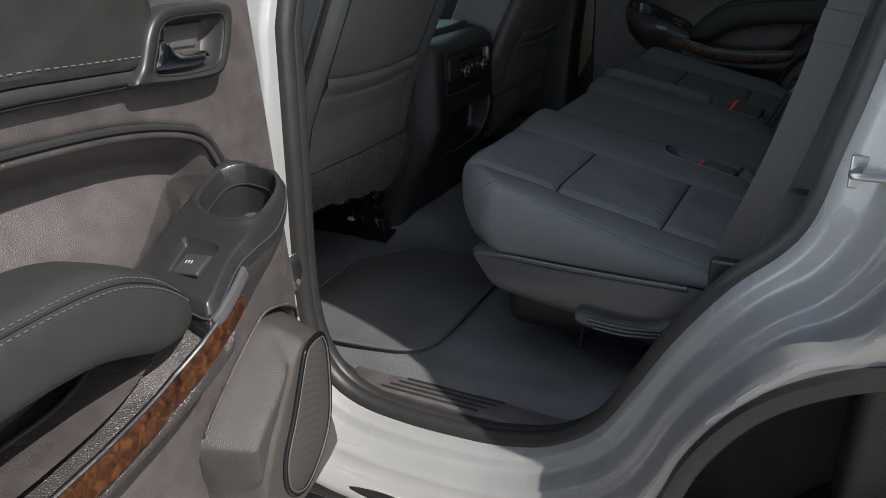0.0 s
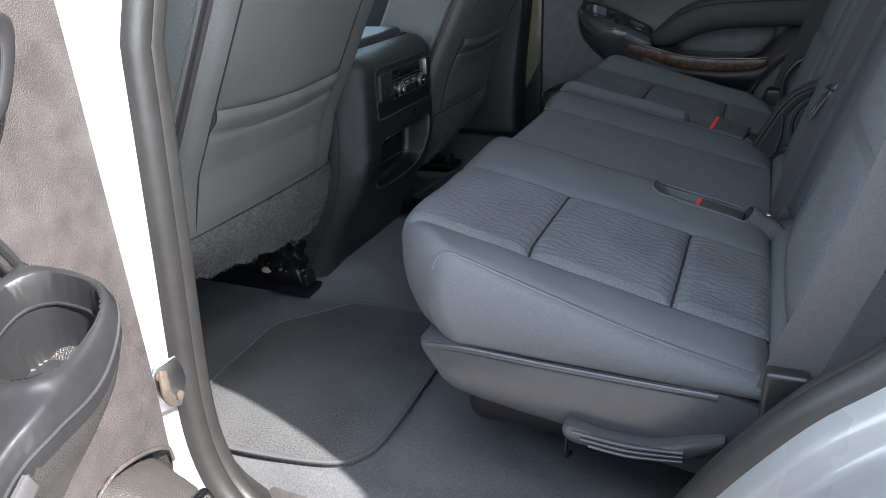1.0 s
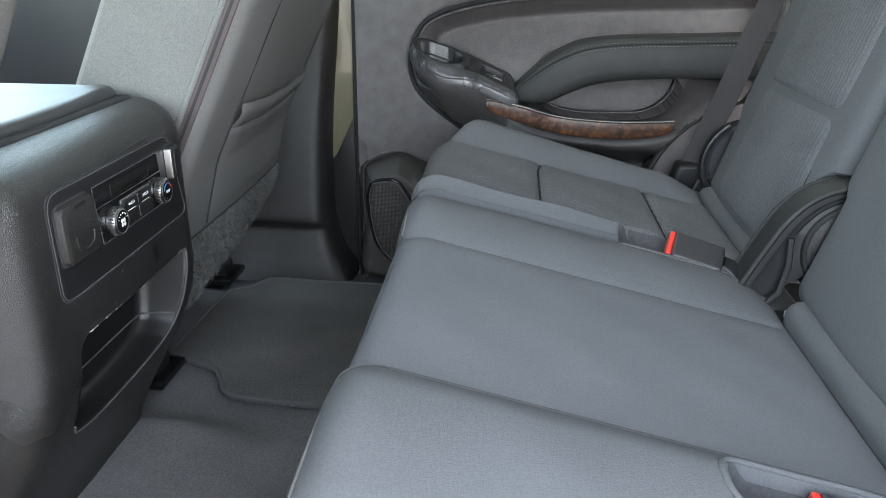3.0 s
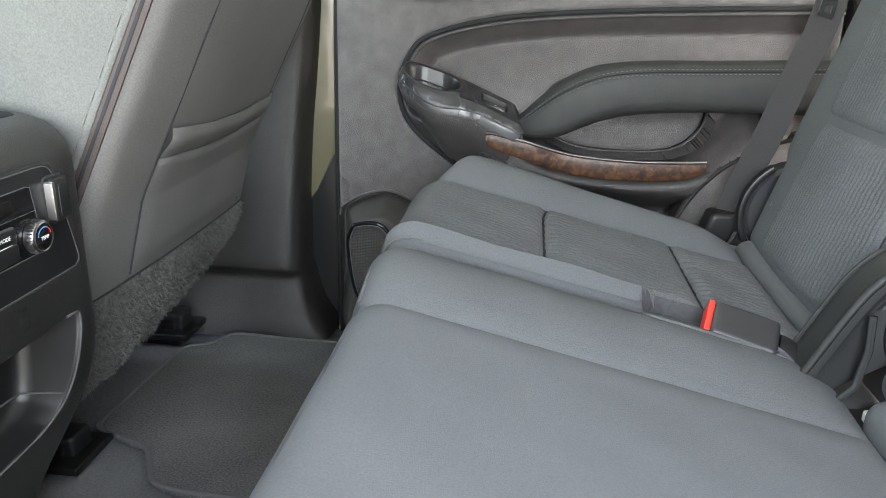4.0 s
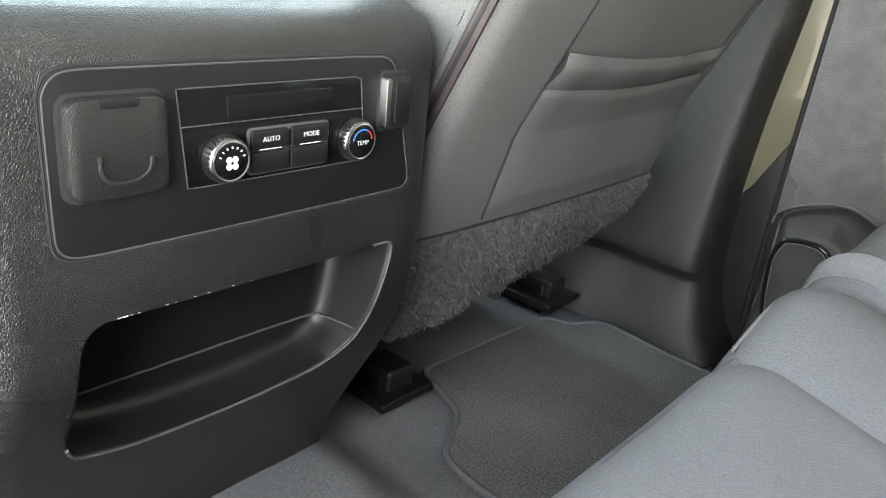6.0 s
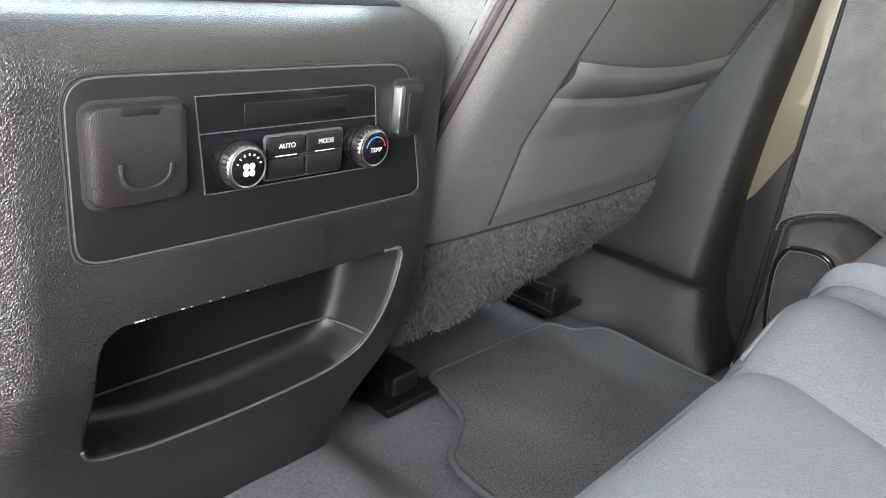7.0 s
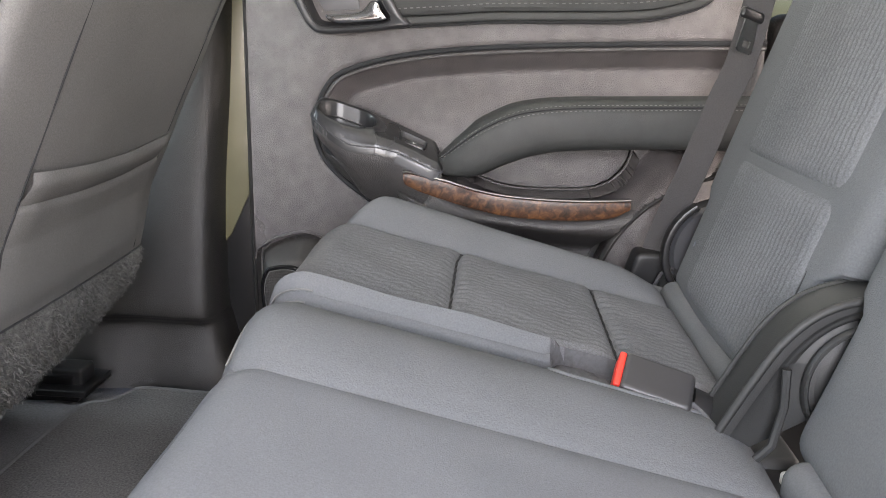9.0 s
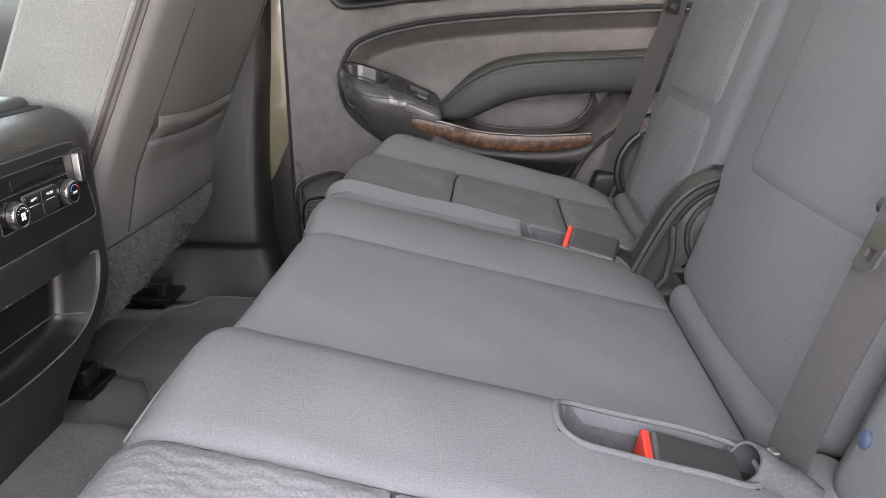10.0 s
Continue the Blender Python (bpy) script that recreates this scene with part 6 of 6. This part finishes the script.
    for yy in (a, b):
        part("seam", sweep([skin(yy, z, 0.0008) for z in steps(0.29, 0.98, 0.015)], 0.0016, 0.0012, (1, 0, 0), sides=6), seam_mat, seat)
    part("seam", sweep([skin(y, 0.283, 0.0012) for y in steps(y0 + 0.015, y1 - 0.015, 0.015)], 0.0016, 0.0014, (0, 0, 1), sides=6), seam_mat, seat)
    # carpet flap hanging below
    rng = random.Random(5 if inner > 0 else 9)
    def low(y):
        k = (y - y0) / (y1 - y0)
        k = 1 - k if inner < 0 else k
        edge = max(0.0, 1 - min(y - y0, y1 - y) / 0.045)
        return 0.140 + 0.062 * k ** 1.3 + 0.050 * edge ** 2.2 + 0.004 * math.sin(y * 71) + rng.uniform(-0.003, 0.003)
    def flap(y, k, zl):
        z = 0.284 + (zl - 0.284) * k
        p = skin(y, 0.284)
        return Vector((p.x - 0.045 * k + 0.012 * math.sin(k * math.pi) + rng.uniform(-0.0028, 0.0028), y, z))
    ys = steps(y0 + 0.008, y1 - 0.008, 0.008)
    lows = [low(y) for y in ys]
    bm = bmesh.new()
    front = [[flap(y, k, zl) for k in steps(0, 1, 0.08)] for y, zl in zip(ys, lows)]
    grid(bm, [f + [Vector((p.x - 0.006, p.y, p.z)) for p in reversed(f)] for f in front], close_v=True)
    part("carpet_flap", bm, fuzz_mat, seat, "fraying grey carpet flap under the backrest")
    bm = bmesh.new()
    for k in range(9500):
        i = rng.randrange(len(ys) - 1)
        y, zl = ys[i] + rng.random() * 0.008, lows[i]
        q = rng.random() ** 0.8
        p = flap(y, q, zl) + Vector((0.001, 0, 0))
        d = Vector((rng.uniform(0.2, 1.0), rng.uniform(-0.8, 0.8), rng.uniform(-1.3, 0.2))).normalized() * rng.uniform(0.003, 0.0075)
        if q > 0.93:
            d = Vector((rng.uniform(-0.2, 0.5), rng.uniform(-0.5, 0.5), -1)).normalized() * rng.uniform(0.002, 0.007)
        w = Vector((rng.uniform(-1, 1), rng.uniform(-1, 1), rng.uniform(-1, 1))).normalized() * 0.0005
        v = [bm.verts.new(c) for c in (p - w, p + w, p + d * 0.6 + w * 0.8, p + d)]
        bm.faces.new(v)
    tagged(part("fibre", bm, fuzz_mat, seat, "loose carpet fibres"), kind="stuff")
    part("seat_cushion", rbox((-1.46, y0, 0.16), (-0.94, y1, 0.36), 0.05, 0.05), cover_fabric, seat)
    for y, end, zr in rails:
        zr -= dz
        part("seat_rail", rbox((-1.45, y - 0.022, zr - 0.03), (end - 0.03, y + 0.022, zr + 0.025), 0.006, 0.03), dark_metal, seat, "black steel seat rail")
        part("rail_foot", rbox((end - 0.09, y - 0.046, zr - 0.006), (end, y + 0.046, zr + 0.006), 0.003, 0.02), dark_metal, seat)
        part("rail_cap", rbox((end - 0.075, y - 0.020, zr), (end - 0.018, y + 0.026, zr + 0.034), 0.006, 0.01), smooth_black, seat, "black rail end cap")
        part("recliner", rbox((-1.30, y - 0.012, zr), (end - 0.045, y + 0.012, 0.20), 0.008, 0.02, lambda w, d, e=end: Vector((w.x - 0.35 * max(0.0, 0.2 - w.z) * 0.5, w.y, w.z))), dark_metal, seat, "black steel seat frame")
        if -0.3 < y < 0:
            gear = part("recliner_gear", rbox((end - 0.150, y - 0.020, zr + 0.010), (end - 0.034, y + 0.034, zr + 0.128), 0.010, 0.010,
                        lambda w, d, y=y: Vector((w.x + 0.007 * math.sin(w.z * 150 + w.y * 60), w.y + 0.004 * math.sin(w.x * 150 + w.z * 90), w.z + 0.004 * math.sin(w.x * 110)))), dark_metal, seat, "greasy black recliner mechanism")
            spots = random.Random(4)
            for k in range(16):
                r, bz = spots.choice((0.0018, 0.0026, 0.0040)), zr + 0.02 + 0.10 * spots.random()
                where, way = ((end - 0.036 + 0.004 * spots.random(), y + spots.uniform(-0.016, 0.030), bz), (1, -0.3, 0.4)) if k % 2 else ((end - 0.04 - 0.10 * spots.random(), y - 0.021, bz), (0.3, -1, 0.4))
                part("bolt", ring_disc(bmesh.new(), where, way, [(r, -0.010), (r, 0.004), (r * 0.7, 0.006), (r * 0.1, 0.0064)], 10), chrome if k % 3 else dull_metal, gear, "small bright bolt")
            for k in range(3):
                part("lever", sweep([(end - 0.12 + 0.03 * k, y - 0.024, zr + 0.03 + 0.02 * k), (end - 0.07 + 0.02 * k, y - 0.027, zr + 0.07 + 0.015 * k)], 0.005, 0.003, (0, 1, 0), sides=8), smooth_black, gear)
            part("clip", rbox((end - 0.128, y - 0.031, zr + 0.030), (end - 0.108, y - 0.019, zr + 0.041), 0.003, 0.006), white_plastic, gear, "white plastic clip")
            part("paint_mark", rbox((end - 0.090, y - 0.028, zr + 0.104), (end - 0.082, y - 0.017, zr + 0.111), 0.002, 0.004), yellow_mark, gear, "yellow paint mark")
            for dy in (-0.040, 0.040):
                part("foot_ridge", sweep([(end - 0.11, y + dy, zr + 0.009), (end - 0.012, y + dy, zr + 0.009)], 0.004, 0.005, (0, 0, 1), sides=8), dark_metal, seat)
    return seat


front_seat(-0.655, -0.203, -0.010, 0.020, -1, ((-0.190, -0.935, 0.006), (-0.60, -0.980, 0.006)), (-0.622, -0.280, 0.482), "grey cloth driver's seat with a back pocket and frayed carpet flap")
front_seat(0.222, 0.716, 0.0, 0.0, 1, ((0.350, -0.953, 0.006), (0.757, -0.988, 0.006)), (0.323, 0.667, 0.470), "grey cloth front passenger seat with back pocket and frayed carpet flap")
